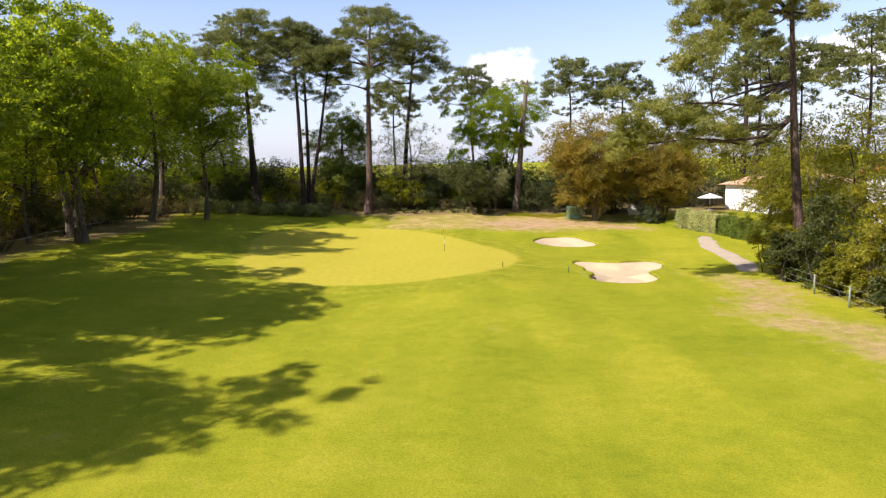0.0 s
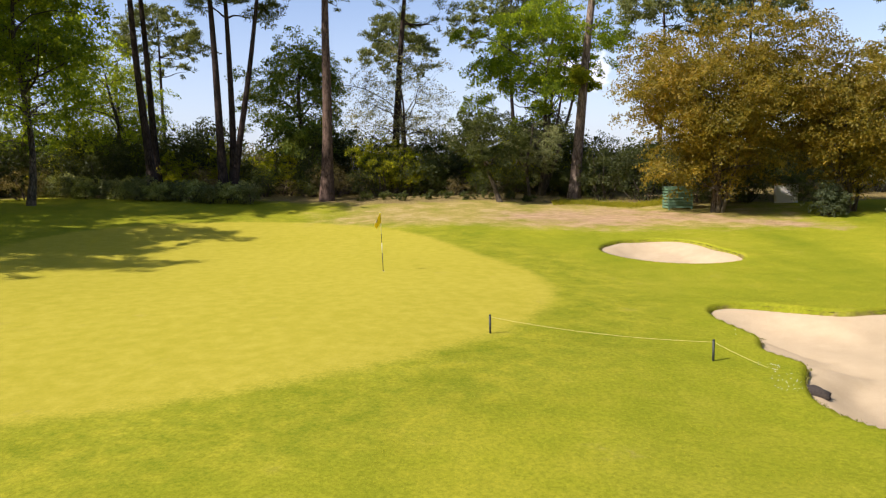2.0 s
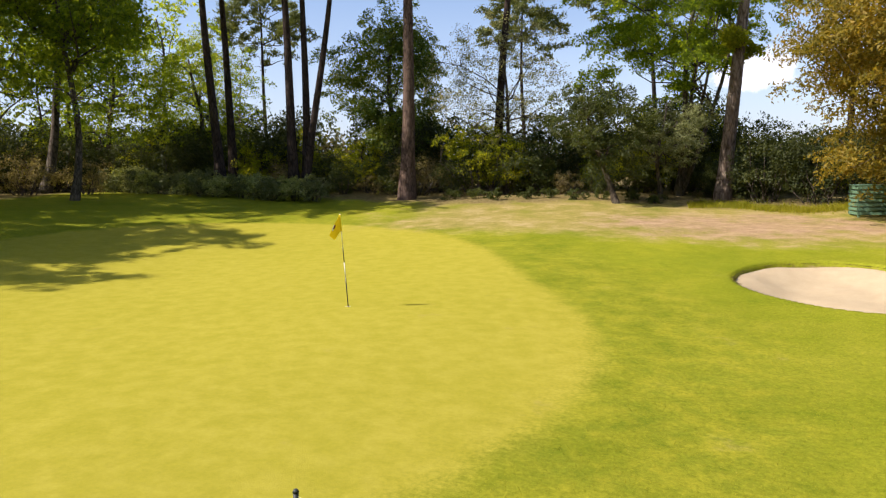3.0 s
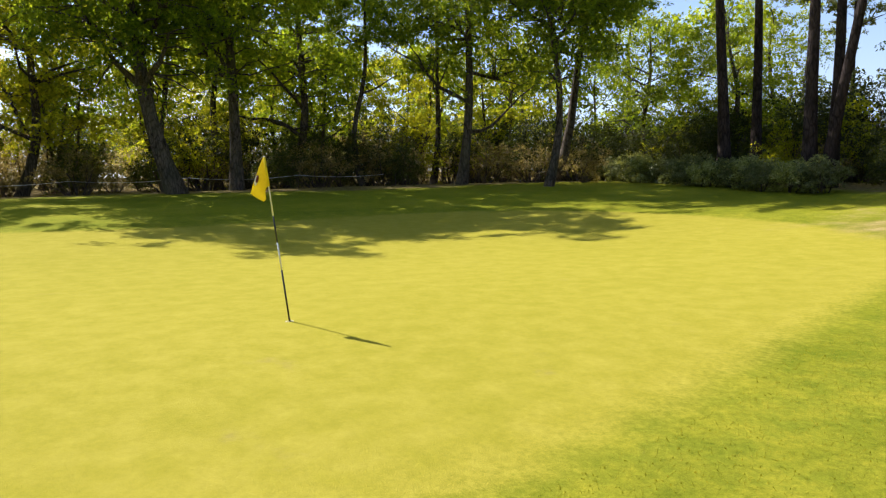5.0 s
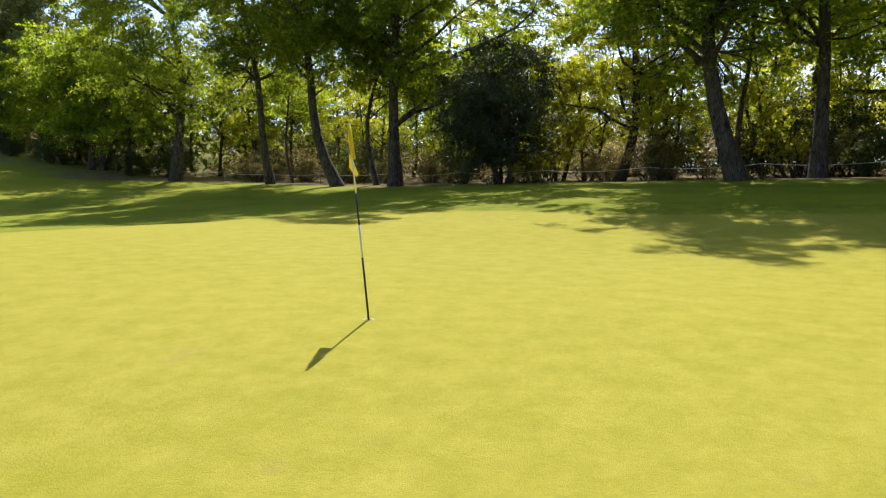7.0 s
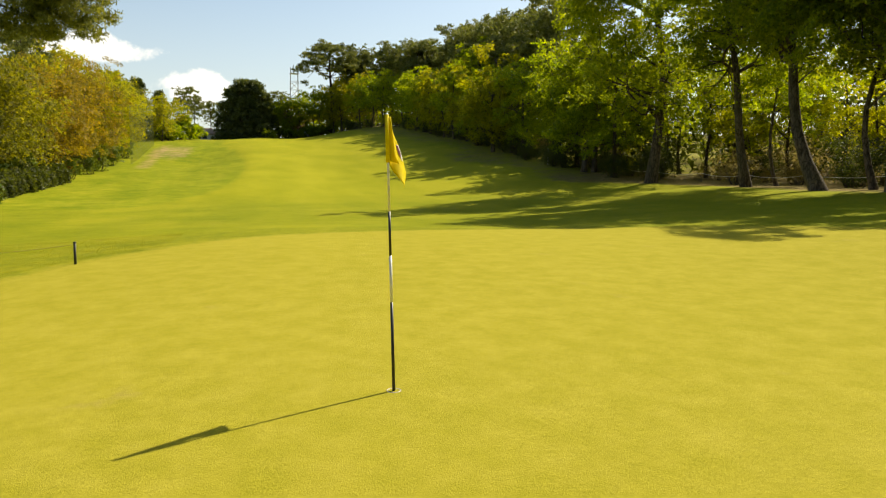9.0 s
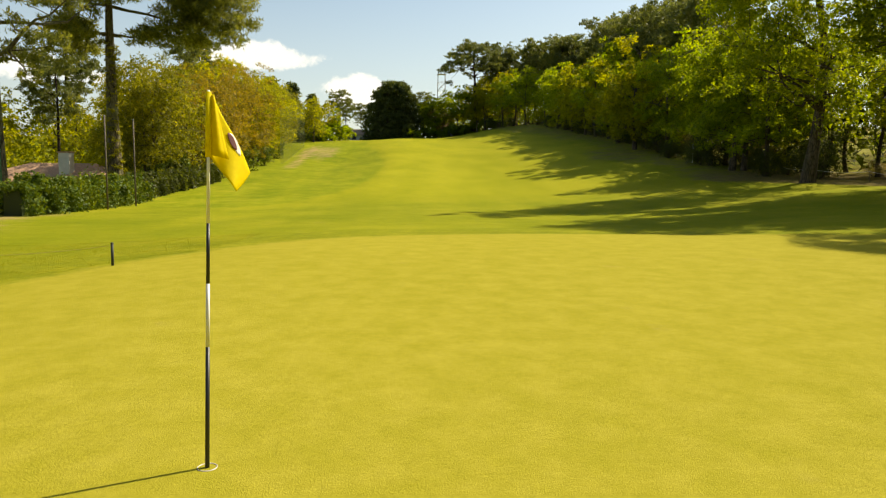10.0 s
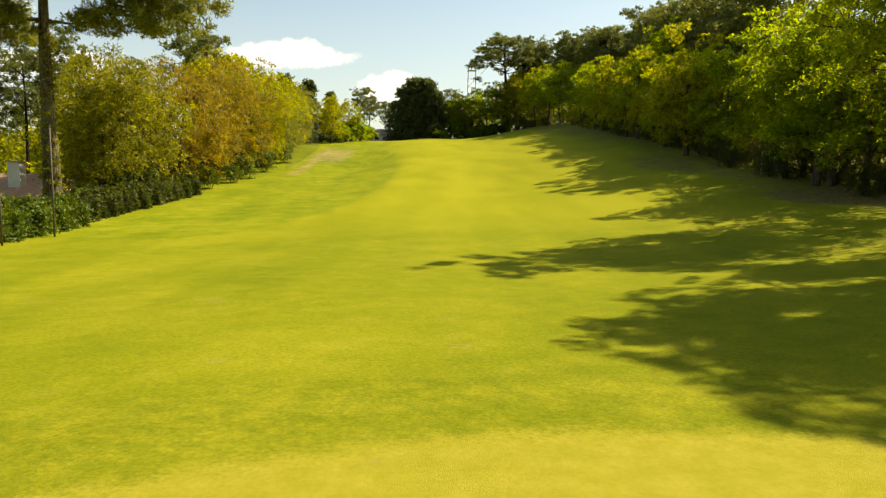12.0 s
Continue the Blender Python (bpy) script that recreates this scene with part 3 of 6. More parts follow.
def tree(name, x, y, height, spread, label, category="tree", seed=0, leaf=LEAF_OAK, bark=BARK_OAK, girth=0.28, lean=(0, 0),
         low=0.22, clumps=60, clump=1.5, count=9000, length=0.3, width=0.2, limbs=7, kind="leaf", shape="round", crook=0.06,
         squash=0.7, stems=1, off=(0, 0), tufts=6, group="", z=None, thin=0.0, boughs=()):
    """A tree with a tapered trunk, limbs that fork towards its clumps, and a crown of single leaves."""
    rng = np.random.default_rng(seed)
    root = new(name)
    root.location = (x, y, (at(x, y) if z is None else z) - 0.05)
    top = np.array((lean[0], lean[1], height * (0.93 if shape in ("umbrella", "dome") else 0.86)))
    fine_wood = ([], [])
    trunks = []
    for s in range(stems):
        a = rng.random() * 6.28
        start = np.array((0.0, 0.0, -0.15)) + (np.array((math.cos(a), math.sin(a), 0)) * 0.35 * (stems > 1))
        end = top * (1 if s == 0 else 0.75 + 0.2 * rng.random()) + (np.array((math.cos(a), math.sin(a), 0)) * spread * 0.45 * (stems > 1))
        line_ = bend(start, end, rng, crook, 9)
        g = girth * (1 if s == 0 else 0.8)
        rad = [g * (1.5 if i == 0 else 1.12 if i == 1 else 1) * (1 - 0.72 * (i / 9) ** 1.2) for i in range(10)]
        stem = ([], [])
        tube(stem, line_, rad, 10)
        part("trunk" if s == 0 else "stem", mesh_from("trunk", *stem, bark, True), root)
        trunks.append((line_, rad))
    # clump centres
    cs, rs = [], []
    tries = 0
    lobes = rng.normal(size=(9, 3))
    lobes /= np.linalg.norm(lobes, axis=1)[:, None]
    while len(cs) < clumps and tries < clumps * 40:
        tries += 1
        d = rng.normal(size=3)
        d /= np.linalg.norm(d)
        f = (0.42 + 0.58 * rng.random()) if shape != "umbrella" else (0.25 + 0.75 * rng.random() ** 0.6)
        if shape == "dome":
            rho = math.sqrt(rng.random())
            a = rng.random() * 2 * math.pi
            lobe = 0.82 + 0.18 * math.sin(3 * a + seed) + 0.1 * math.sin(5 * a + 2 * seed)
            h = height * (1 - (1 - low) * ((0.04 + 0.6 * rho ** 2.2) if rng.random() < 0.8 else rng.uniform(0.3, 1.0)) - 0.03 * rng.random())
            c = np.array((math.cos(a) * rho * lobe * spread, math.sin(a) * rho * lobe * spread, h))
            c[:2] += np.array(lean) * h / height
        elif shape == "umbrella":
            h = height * (low + (1 - low) * rng.random() ** 0.75)
            q = (h / height - low) / (1 - low)
            rr = spread * (0.35 + 0.65 * math.sin(min(1, q * 1.15) * math.pi * 0.72)) * f
            c = np.array((d[0], d[1], 0)) / max(1e-6, math.hypot(d[0], d[1])) * rr + np.array((lean[0], lean[1], 0)) * h / height
            c[2] = h - 0.03 * rr ** 2 / max(1, spread) * 3
        elif shape == "cone":
            h = height * rng.random() ** 1.4
            rr = spread * (1 - 0.8 * (h / height) ** 1.6) * f
            c = np.array((d[0], d[1], 0)) / max(1e-6, math.hypot(d[0], d[1])) * rr
            c[2] = h
        else:
            cz = height * (low + 1) / 2
            rz = height * (1 - low) / 2
            near = float((lobes @ d).max())
            f *= 0.84 + 0.24 * near ** 3
            wide_top = 1 + 0.2 * max(0.0, d[2])
            c = np.array((d[0] * spread * f * wide_top, d[1] * spread * f * wide_top, cz + d[2] * rz * f))
            if shape == "broad" and d[2] < 0:
                c[2] = cz + d[2] * rz * f * 0.9
            c[:2] += np.array(lean) * c[2] / height
        c[:2] += np.array(off) * (c[2] / height)
        if c[2] < height * low * 0.8:
            continue
        cs.append(c)
        rs.append(clump * (0.6 + 0.75 * rng.random()))
    for number, reach_x, reach_y, reach_z in boughs:
        for _ in range(number):
            cs.append(np.array((rng.uniform(*reach_x), rng.uniform(*reach_y), rng.uniform(*reach_z))))
            rs.append(clump * (0.6 + 0.75 * rng.random()))
    cs, rs = np.array(cs), np.array(rs)
    # each clump breaks into tufts round its outer and upper side
    ts, tr = [], []
    for c, r in zip(cs, rs):
        for _ in range(tufts):
            d = rng.normal(size=3) + np.array((0, 0, 0.45 if shape != "dome" else 0.9))
            d /= np.linalg.norm(d)
            ts.append(c + d * r * rng.uniform(0.45, 1.05) * np.array((1.15, 1.15, 0.7)))
            tr.append(r * rng.uniform(0.3, 0.52))
    # limbs to some clumps, twigs from the nearest limb to the others
    order = rng.permutation(len(cs))
    nodes = []
    for li, ci in enumerate(order[: limbs * max(1, stems)]):
        line_, rad = trunks[li % len(trunks)]
        c = cs[ci]
        slope = -0.2 if boughs and shape == "dome" else 0.35 if shape == "umbrella" else 0.14 if shape == "dome" else 0.55
        want = c[2] - np.linalg.norm(c[:2] - line_[4][:2]) * slope
        k = min(range(2, 9), key=lambda i: abs(line_[i][2] - want))
        path = bend(line_[k], c, rng, 0.08 if shape == "dome" else 0.16, 5, -0.1 if shape == "umbrella" else -0.03 if shape == "dome" else -0.25)
        r0 = rad[k] * 0.55
        tube(fine_wood, path, [r0 * (1 - 0.8 * i / 5) for i in range(6)], 6)
        nodes += [(p, r0 * (1 - 0.8 * i / 5)) for i, p in enumerate(path) if i > 0]
    spots = np.array([p for p, _ in nodes])
    for ci in order[limbs * max(1, stems):]:
        c = cs[ci]
        k = int(np.argmin(np.linalg.norm(spots - c, axis=1) + (spots[:, 2] > c[2] + 0.5) * 2))
        r0 = min(nodes[k][1] * 0.6, 0.07)
        tube(fine_wood, bend(spots[k], c, rng, 0.14, 3), [r0, r0 * 0.75, r0 * 0.5, r0 * 0.25], 4)
    if fine_wood[0]:
        part("branchwork", mesh_from("branchwork", *fine_wood, bark, True), root)["kind"] = "stuff"
    part("crown", quick_mesh("crown", leaves(rng, ts, tr, count, length, width, squash, kind, thin), 3, leaf), root)
    return tagged(root, label, category, group)


def bush(name, x, y, height, spread, label, seed=0, leaf=LEAF_SHRUB, count=3000, length=0.2, width=0.14, clumps=26, depth=None, twigs=14, category="bush", group="", kind="leaf", clump=None):
    """A shrub: stems fanning from the ground and leaves in clumps down to it."""
    rng = np.random.default_rng(seed)
    root = new(name)
    root.location = (x, y, at(x, y) - 0.04)
    depth = depth or spread
    cs, rs = [], []
    for _ in range(clumps):
        d = rng.normal(size=3)
        d /= np.linalg.norm(d)
        f = 0.35 + 0.6 * rng.random()
        cs.append((d[0] * spread * f, d[1] * depth * f, height * (0.47 + 0.5 * d[2] * f * 0.98)))
        rs.append((clump or 0.3 * min(spread, height * 0.7)) * (0.6 + 0.8 * rng.random()))
    buf = ([], [])
    for i in range(twigs):
        c = np.array(cs[i % len(cs)])
        s = np.array((c[0] * 0.3, c[1] * 0.3, -0.1))
        r0 = 0.02 + 0.012 * height * rng.random()
        tube(buf, bend(s, c * np.array((1, 1, 1.02)), rng, 0.16, 4), [r0 * (1 - 0.19 * k) for k in range(5)], 5)
    part("woody_growth", mesh_from("woody_growth", *buf, TWIG, True), root)["kind"] = "stuff"
    ts, tr = [], []
    for c, r in zip(cs, rs):
        for _ in range(5):
            d = rng.normal(size=3) + np.array((0, 0, 0.35))
            d /= np.linalg.norm(d)
            ts.append(np.array(c) + d * r * rng.uniform(0.5, 1.0))
            tr.append(r * rng.uniform(0.35, 0.6))
    pts = leaves(rng, ts, tr, count, length, width, 0.85, kind)
    pts[:, 2] = np.maximum(pts[:, 2], 0.02)
    part("foliage", quick_mesh("foliage", pts, 3, leaf), root)
    return tagged(root, label, category, group)


def hedge(name, a, b, height, width, label, seed=0, leaf=LEAF_HEDGE, density=420, length=0.13, wide=0.09, drop=0.0, rough=1.0):
    """A clipped hedge from a to b: woody stems inside a leafy box with an uneven face."""
    rng = np.random.default_rng(seed)
    a, b = np.array(a, float), np.array(b, float)
    span = np.linalg.norm(b - a)
    d = (b - a) / span
    nrm = np.array((-d[1], d[0]))
    root = new(name)
    root.location = (a[0], a[1], at(*a) - 0.05 + drop)
    z0 = root.location.z
    count = int(span * (2 * height + width) * density)
    u = rng.random(count) * span
    face = rng.random(count) * (2 * height + width)
    wob = (0.12 * np.sin(u * 2.3 + seed) * (0.6 + 0.4 * np.sin(u * 0.7)) + 0.09 * np.sin(u * 5.1 + face)) * rough + rng.normal(0, 0.07 * rough, count)
    on_side = face < 2 * height
    sgn = np.where(face < height, 1.0, -1.0)
    h = np.where(on_side, np.mod(face, height), height + wob * 0.8)
    off = np.where(on_side, sgn * (width / 2 + wob - 0.12 * (h / height) ** 3), (face - 2 * height) - width / 2)
    base = np.array([at(*(a + d * k)) for k in np.linspace(0, span, 24)])
    gz = np.interp(u, np.linspace(0, span, 24), base) - z0 + drop
    p = np.stack([d[0] * u + nrm[0] * off, d[1] * u + nrm[1] * off, gz + h], 1)
    ax = rng.normal(size=(count, 3))
    ax /= np.linalg.norm(ax, axis=1)[:, None]
    nor = rng.normal(size=(count, 3)) + np.stack([nrm[0] * sgn * on_side, nrm[1] * sgn * on_side, ~on_side * 1.0], 1) * 1.2
    side = np.cross(ax, nor)
    side /= np.linalg.norm(side, axis=1)[:, None] + 1e-9
    s = (0.6 + 0.8 * rng.random(count))[:, None]
    L, W = ax * s * length / 2, side * s * wide / 2
    part("foliage", quick_mesh("foliage", np.stack([p - L, p + W * 1.6, p + L], 1).reshape(-1, 3), 3, leaf), root)
    buf = ([], [])
    k = 0.25
    while k < span:
        q = d * k
        gk = float(np.interp(k, np.linspace(0, span, 24), base)) - z0 + drop
        for _ in range(3):
            e = q + nrm * rng.uniform(-0.3, 0.3) * width + d * rng.uniform(-0.3, 0.3)
            tube(buf, bend((q[0], q[1], gk - 0.1), (e[0], e[1], gk + height * 0.92), rng, 0.1, 3), [0.035, 0.03, 0.022, 0.012], 5)
        k += 0.45
    part("woody_growth", mesh_from("woody_growth", *buf, TWIG, True), root)["kind"] = "stuff"
    # a plain dark box that stands in for the shade deep in the hedge
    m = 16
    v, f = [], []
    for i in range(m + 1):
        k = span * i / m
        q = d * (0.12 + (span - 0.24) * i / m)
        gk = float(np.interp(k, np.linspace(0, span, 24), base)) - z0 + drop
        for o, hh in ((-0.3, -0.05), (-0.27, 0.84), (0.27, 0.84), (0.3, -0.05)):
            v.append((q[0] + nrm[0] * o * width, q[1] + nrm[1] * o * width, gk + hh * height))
    for i in range(m):
        for j in range(3):
            f.append((i * 4 + j, i * 4 + j + 1, i * 4 + j + 5, i * 4 + j + 4))
    f += [(0, 1, 2, 3), tuple(m * 4 + j for j in (3, 2, 1, 0))]
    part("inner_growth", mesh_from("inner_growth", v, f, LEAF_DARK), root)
    return tagged(root, label, "hedge")


OAK_LABEL = "tall oak in bright spring leaf at the edge of the fairway"
WEST = "trees along the west of the fairway"
# x, y, height, spread, girth, lean, low, seed
for x, y, h, r, g, lean, low, sd, leafy, off in (
        (-29.8, -45.9, 22.6, 6.4, 0.38, (1.9, 0.5), 0.22, 1, LEAF_WOOD, (1.0, -2.8)),
        (-31.2, -36.1, 21.5, 5.2, 0.28, (2.4, 0.4), 0.26, 2, LEAF_WOOD, (1.4, 1.2)),
        (-28.8, -27.0, 20.5, 5.8, 0.33, (3.0, -4.6), 0.30, 3, LEAF_WOOD, (0, 0.8)),
        (-29.2, -22.6, 17.4, 6.0, 0.36, (0.3, 0.8), 0.28, 4, LEAF_WOOD, (0.4, -1.2)),
        (-38.0, -11.4, 17.5, 6.6, 0.28, (0, 0.6), 0.20, 5, LEAF_YELLOW, (0, 0)),
        (-29.6, -2.4, 18.0, 6.0, 0.40, (0.8, -3.8), 0.28, 6, LEAF_OAK, (0.6, -1.2)),
        (-32.0, 0.6, 20.0, 6.2, 0.32, (2.2, -0.6), 0.26, 7, LEAF_OAK, (0.8, -1.0)),
        (-37.8, 3.9, 21.0, 6.4, 0.30, (0.2, 0.4), 0.2, 8, LEAF_OAK, (0, 0)),
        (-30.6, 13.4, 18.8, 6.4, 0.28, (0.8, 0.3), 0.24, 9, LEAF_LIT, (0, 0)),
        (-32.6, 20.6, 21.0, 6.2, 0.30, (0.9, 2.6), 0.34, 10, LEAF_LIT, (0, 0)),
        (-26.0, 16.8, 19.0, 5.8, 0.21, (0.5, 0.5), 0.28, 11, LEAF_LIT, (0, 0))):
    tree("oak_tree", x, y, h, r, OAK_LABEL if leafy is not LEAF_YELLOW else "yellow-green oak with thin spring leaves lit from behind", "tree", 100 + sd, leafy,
         girth=g, lean=lean, low=low - 0.06, off=off, thin=0.7, clumps=130, clump=1.5 if sd == 1 else 1.35, count=58000 if sd == 1 else 36000 if sd == 5 else 56000 if sd == 4 else 50000 if sd < 4 else 41000 if sd < 9 else 36000,
         boughs=((20, (-5, 0.5), (4, 9.5), (9, 14)),) if sd == 4 else (), length=0.255, width=0.21, limbs=16, tufts=8, crook=0.05, group=WEST)
for x, y, h, r, g, lean, sd in ((-34.4, -37.0, 13.5, 3.0, 0.12, (0.4, 0.5), 1), (-30.6, -25.2, 15, 2.8, 0.16, (0.2, 1.0), 2), (-31.4, -23.9, 14.5, 2.8, 0.17, (0, -0.3), 3),
                                (-33.4, -3.2, 15, 3.2, 0.15, (0.2, 0), 4), (-38.6, -0.3, 17, 3.4, 0.24, (0, 0.3), 5), (-36.0, 13.3, 16, 3.6, 0.2, (0.3, 0), 6), (-35, 8.4, 16, 3.5, 0.19, (0, 0.5), 7)):
    tree("young_oak", x, y, h, r, "slender young oak with a thin trunk and green leaves", "tree", 130 + sd, LEAF_OAK, girth=g, lean=lean, low=0.34, clumps=30, clump=1.4,
         count=12000, length=0.2, width=0.16, limbs=6, group=WEST)

tree("holly_tree", -31.6, -16.4, 8.4, 3.5, "dense dark evergreen holly with leaves down to the ground", "tree", 150, LEAF_DARK, girth=0.16, low=0.0, clumps=150, clump=1.15,
     count=46000, length=0.22, width=0.15, limbs=8, stems=3)

# pines behind the green
PINES = "pines behind the green"
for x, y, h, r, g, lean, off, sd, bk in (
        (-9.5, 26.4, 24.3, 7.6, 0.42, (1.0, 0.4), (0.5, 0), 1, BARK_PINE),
        (-22.5, 25.6, 23.8, 6.2, 0.32, (-1.2, 0.2), (0, 0), 2, BARK_PINE_SHADED),
        (-23.9, 28.9, 24.5, 6.4, 0.30, (-0.8, 0.3), (0, 0), 3, BARK_PINE_SHADED),
        (-17.2, 26.0, 22.6, 5.4, 0.32, (-0.5, 0), (0, 0), 4, BARK_PINE_SHADED),
        (-16.9, 26.9, 21.6, 4.8, 0.28, (0.1, 0), (0, 0), 5, BARK_PINE_SHADED),
        (-16.7, 26.3, 21.2, 3.8, 0.26, (3.4, 0.6), (0, 0), 6, BARK_PINE_SHADED),
        (-5.6, 33.0, 22.0, 6.0, 0.34, (1.8, 0), (0.5, 0), 7, BARK_PINE_SHADED)):
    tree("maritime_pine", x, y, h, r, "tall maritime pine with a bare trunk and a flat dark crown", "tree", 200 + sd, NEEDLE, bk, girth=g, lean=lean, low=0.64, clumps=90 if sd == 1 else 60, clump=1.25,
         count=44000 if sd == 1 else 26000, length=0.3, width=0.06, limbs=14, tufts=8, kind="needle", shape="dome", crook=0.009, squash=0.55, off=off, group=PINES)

tree("evergreen_oak", -13.2, 33.5, 13.6, 4.0, "round evergreen oak with fresh green leaves", "tree", 221, LEAF_HEDGE, low=0.03, clumps=110, clump=1.3, count=40000, length=0.21, width=0.17, limbs=8)
tree("budding_tree", -4.8, 31.2, 11.5, 4.8, "small tree with few pale leaves and many bare twigs", "tree", 222, LEAF_BUD, TWIG, girth=0.17, low=0.22, clumps=210, clump=0.75, count=17000, length=0.13, width=0.1, limbs=16, crook=0.1)
bush("yellow_sapling", -5.8, 29.6, 5.0, 2.9, "sapling with thin yellow-green leaves under a budding tree", 226, LEAF_YELLOW, 5200, 0.15, 0.12, 40, twigs=18, clump=0.55)
tree("multi_stem_tree", 6.0, 31.8, 17.0, 6.0, "several-stemmed tree with thin green foliage", "tree", 223, LEAF_OAK, girth=0.2, low=0.27, clumps=90, clump=1.3, count=62000, length=0.19, width=0.15, limbs=8, stems=4, crook=0.07)
tree("leaning_tree", 3.4, 24.7, 6.6, 2.8, "small grey-green tree on a crooked leaning trunk over bare ground", "tree", 224, LEAF_SHRUB, girth=0.17, lean=(-1.9, 1.0), low=0.2, clumps=80, clump=0.7, count=22000, length=0.15, width=0.11, limbs=9, crook=0.05)
tree("leaning_tree", 5.4, 28.6, 6.4, 2.6, "small pale grey-green tree behind bare ground", "tree", 225, LEAF_GREY, girth=0.14, lean=(0.3, 0.2), low=0.16, clumps=70, clump=0.7, count=15000, length=0.15, width=0.11, limbs=9, crook=0.06)
for x, y, h, r, sd in ((-29.0, 31.0, 11.5, 4.2, 1), (-34.5, 29.0, 12.0, 4.2, 2), (-31.5, 37.0, 13.5, 4.4, 3)):
    tree("evergreen_oak", x, y, h, r, "green oak in leaf among the pines", "tree", 240 + sd, LEAF_LIT, girth=0.24, low=0.12, clumps=100, clump=1.05, count=14000, length=0.2, width=0.16, limbs=10, group="oaks by the pines")
for x, y, h, r, m, sd in ((17.0, 20.8, 12.0, 6.2, 105000, 1), (24.2, 19.6, 9.4, 3.9, 56000, 2)):
    tree("bronze_tree", x, y, h, r, "round tree with bronze and olive young foliage over dark stems", "tree", 230 + sd, LEAF_BRONZE, girth=0.15, low=0.13, clumps=m // 340, clump=1.15, tufts=10, count=m,
         length=0.2, width=0.135, limbs=8, stems=5, group="bronze trees by the dirt patch")


tree("garden_pine", 39.7, 36.3, 25.0, 8.5, "tall garden pine with long bare limbs and spread needle clumps", "tree", 241, NEEDLE, BARK_PINE_SHADED, girth=0.42, low=0.42, clumps=70, clump=1.3,
     count=30000, length=0.36, width=0.08, limbs=18, tufts=7, kind="needle", shape="dome", crook=0.02, squash=0.55)


def snag():
    """Dead pine with its top broken off and a tuft of ivy part way up."""
    rng = np.random.default_rng(5)
    root = new("dead_pine")
    root.location = (8.8, 30.3, at(8.8, 30.3) - 0.05)
    buf = ([], [])
    pts = bend((0, 0, -0.1), (1.5, -0.2, 15.6), rng, 0.012, 10)
    rad = [0.56, 0.43, 0.39, 0.37, 0.35, 0.33, 0.31, 0.29, 0.27, 0.26, 0.23]
    tube(buf, pts, rad, 12)
    part("trunk", mesh_from("trunk", *buf, BARK_DEAD, True), root)
    buf = ([], [])
    tube(buf, [pts[10], pts[10] + np.array((-0.25, 0.05, 0.3)), pts[10] + np.array((-0.9, 0.1, 0.42))], [0.16, 0.1, 0.03], 6)
    tube(buf, [pts[10], pts[10] + np.array((0.06, 0, 0.35)), pts[10] + np.array((0.1, 0, 0.75))], [0.22, 0.16, 0.07], 6)
    tube(buf, [pts[8], pts[8] + np.array((0.5, 0, 0.25)), pts[8] + np.array((0.8, 0.1, 0.6))], [0.09, 0.06, 0.02], 5)
    part("branch_stub", mesh_from("branch_stub", *buf, BARK_DEAD, True), root)["kind"] = "stuff"
    cs = [pts[6] + rng.normal(0, 0.5, 3) * (1, 1, 1.3) for _ in range(12)]
    part("ivy", quick_mesh("ivy", leaves(rng, cs, [0.55] * 12, 2600, 0.24, 0.2), 3, LEAF_YELLOW), root, "bright ivy tuft on the trunk")
    return tagged(root, "broken dead pine trunk with a tuft of ivy", "dead tree")


snag()

def dead_sapling(x, y, h):
    """A slender dead tree with short broken side twigs."""
    rng = np.random.default_rng(15)
    root = new("dead_sapling")
    root.location = (x, y, at(x, y) - 0.05)
    buf = ([], [])
    pts = bend((0, 0, -0.1), (0.5, 0.3, h), rng, 0.02, 12)
    tube(buf, pts, [0.14 * (1 - 0.9 * i / 12) for i in range(13)], 8)
    part("trunk", mesh_from("trunk", *buf, BARK_DEAD, True), root)
    buf = ([], [])
    for k in range(26):
        i = int(rng.integers(5, 12))
        a = rng.uniform(0, 6.283)
        reach = rng.uniform(0.4, 1.3) * (1.2 - i / 13)
        end = pts[i] + np.array((math.cos(a) * reach, math.sin(a) * reach, rng.uniform(-0.25, 0.35)))
        tube(buf, bend(pts[i], end, rng, 0.15, 3), [0.03, 0.022, 0.015, 0.006], 4)
    part("twigs", mesh_from("twigs", *buf, BARK_DEAD, True), root)["kind"] = "stuff"
    return tagged(root, "slender dead tree with short bare twigs", "dead tree")


dead_sapling(-29.7, 37.9, 11.6)

# low hedges and undergrowth along the north edge
for k in range(13):
    bush("low_bush", -30.4 + k * 1.32, 23.6 + 0.3 * math.sin(k * 1.7), 1.5 + 0.18 * math.sin(k * 2.3), 1.35, "low rounded grey-green shrub in a row behind the green", 600 + k, LEAF_PALE if k % 2 == 1 else LEAF_GREY, 4600, 0.13, 0.1, 34, twigs=8, group="low shrubs behind the green", clump=0.42)
for k in range(9):
    bush("low_bush", -6.5 + k * 1.5, 26.3 + 0.5 * math.sin(k * 2.1), 0.55, 0.7, "small dark seedling shrub in the leaf litter", 620 + k, LEAF_SHRUB, 900, 0.12, 0.08, 12, twigs=5, group="seedlings behind the green", clump=0.22)
rng = np.random.default_rng(77)
protos = {}


def repeat(key, x, y, scale, turn, label="", leanx=0.0):
    """Another one of a prototype, at its own place, size and turn."""
    ob = copy_thing(protos[key], pose(x, y, at(x, y) - 0.05, leanx, 0, turn) @ Matrix.Diagonal((scale, scale, scale, 1)))
    if label:
        ob["label"] = label
    return ob


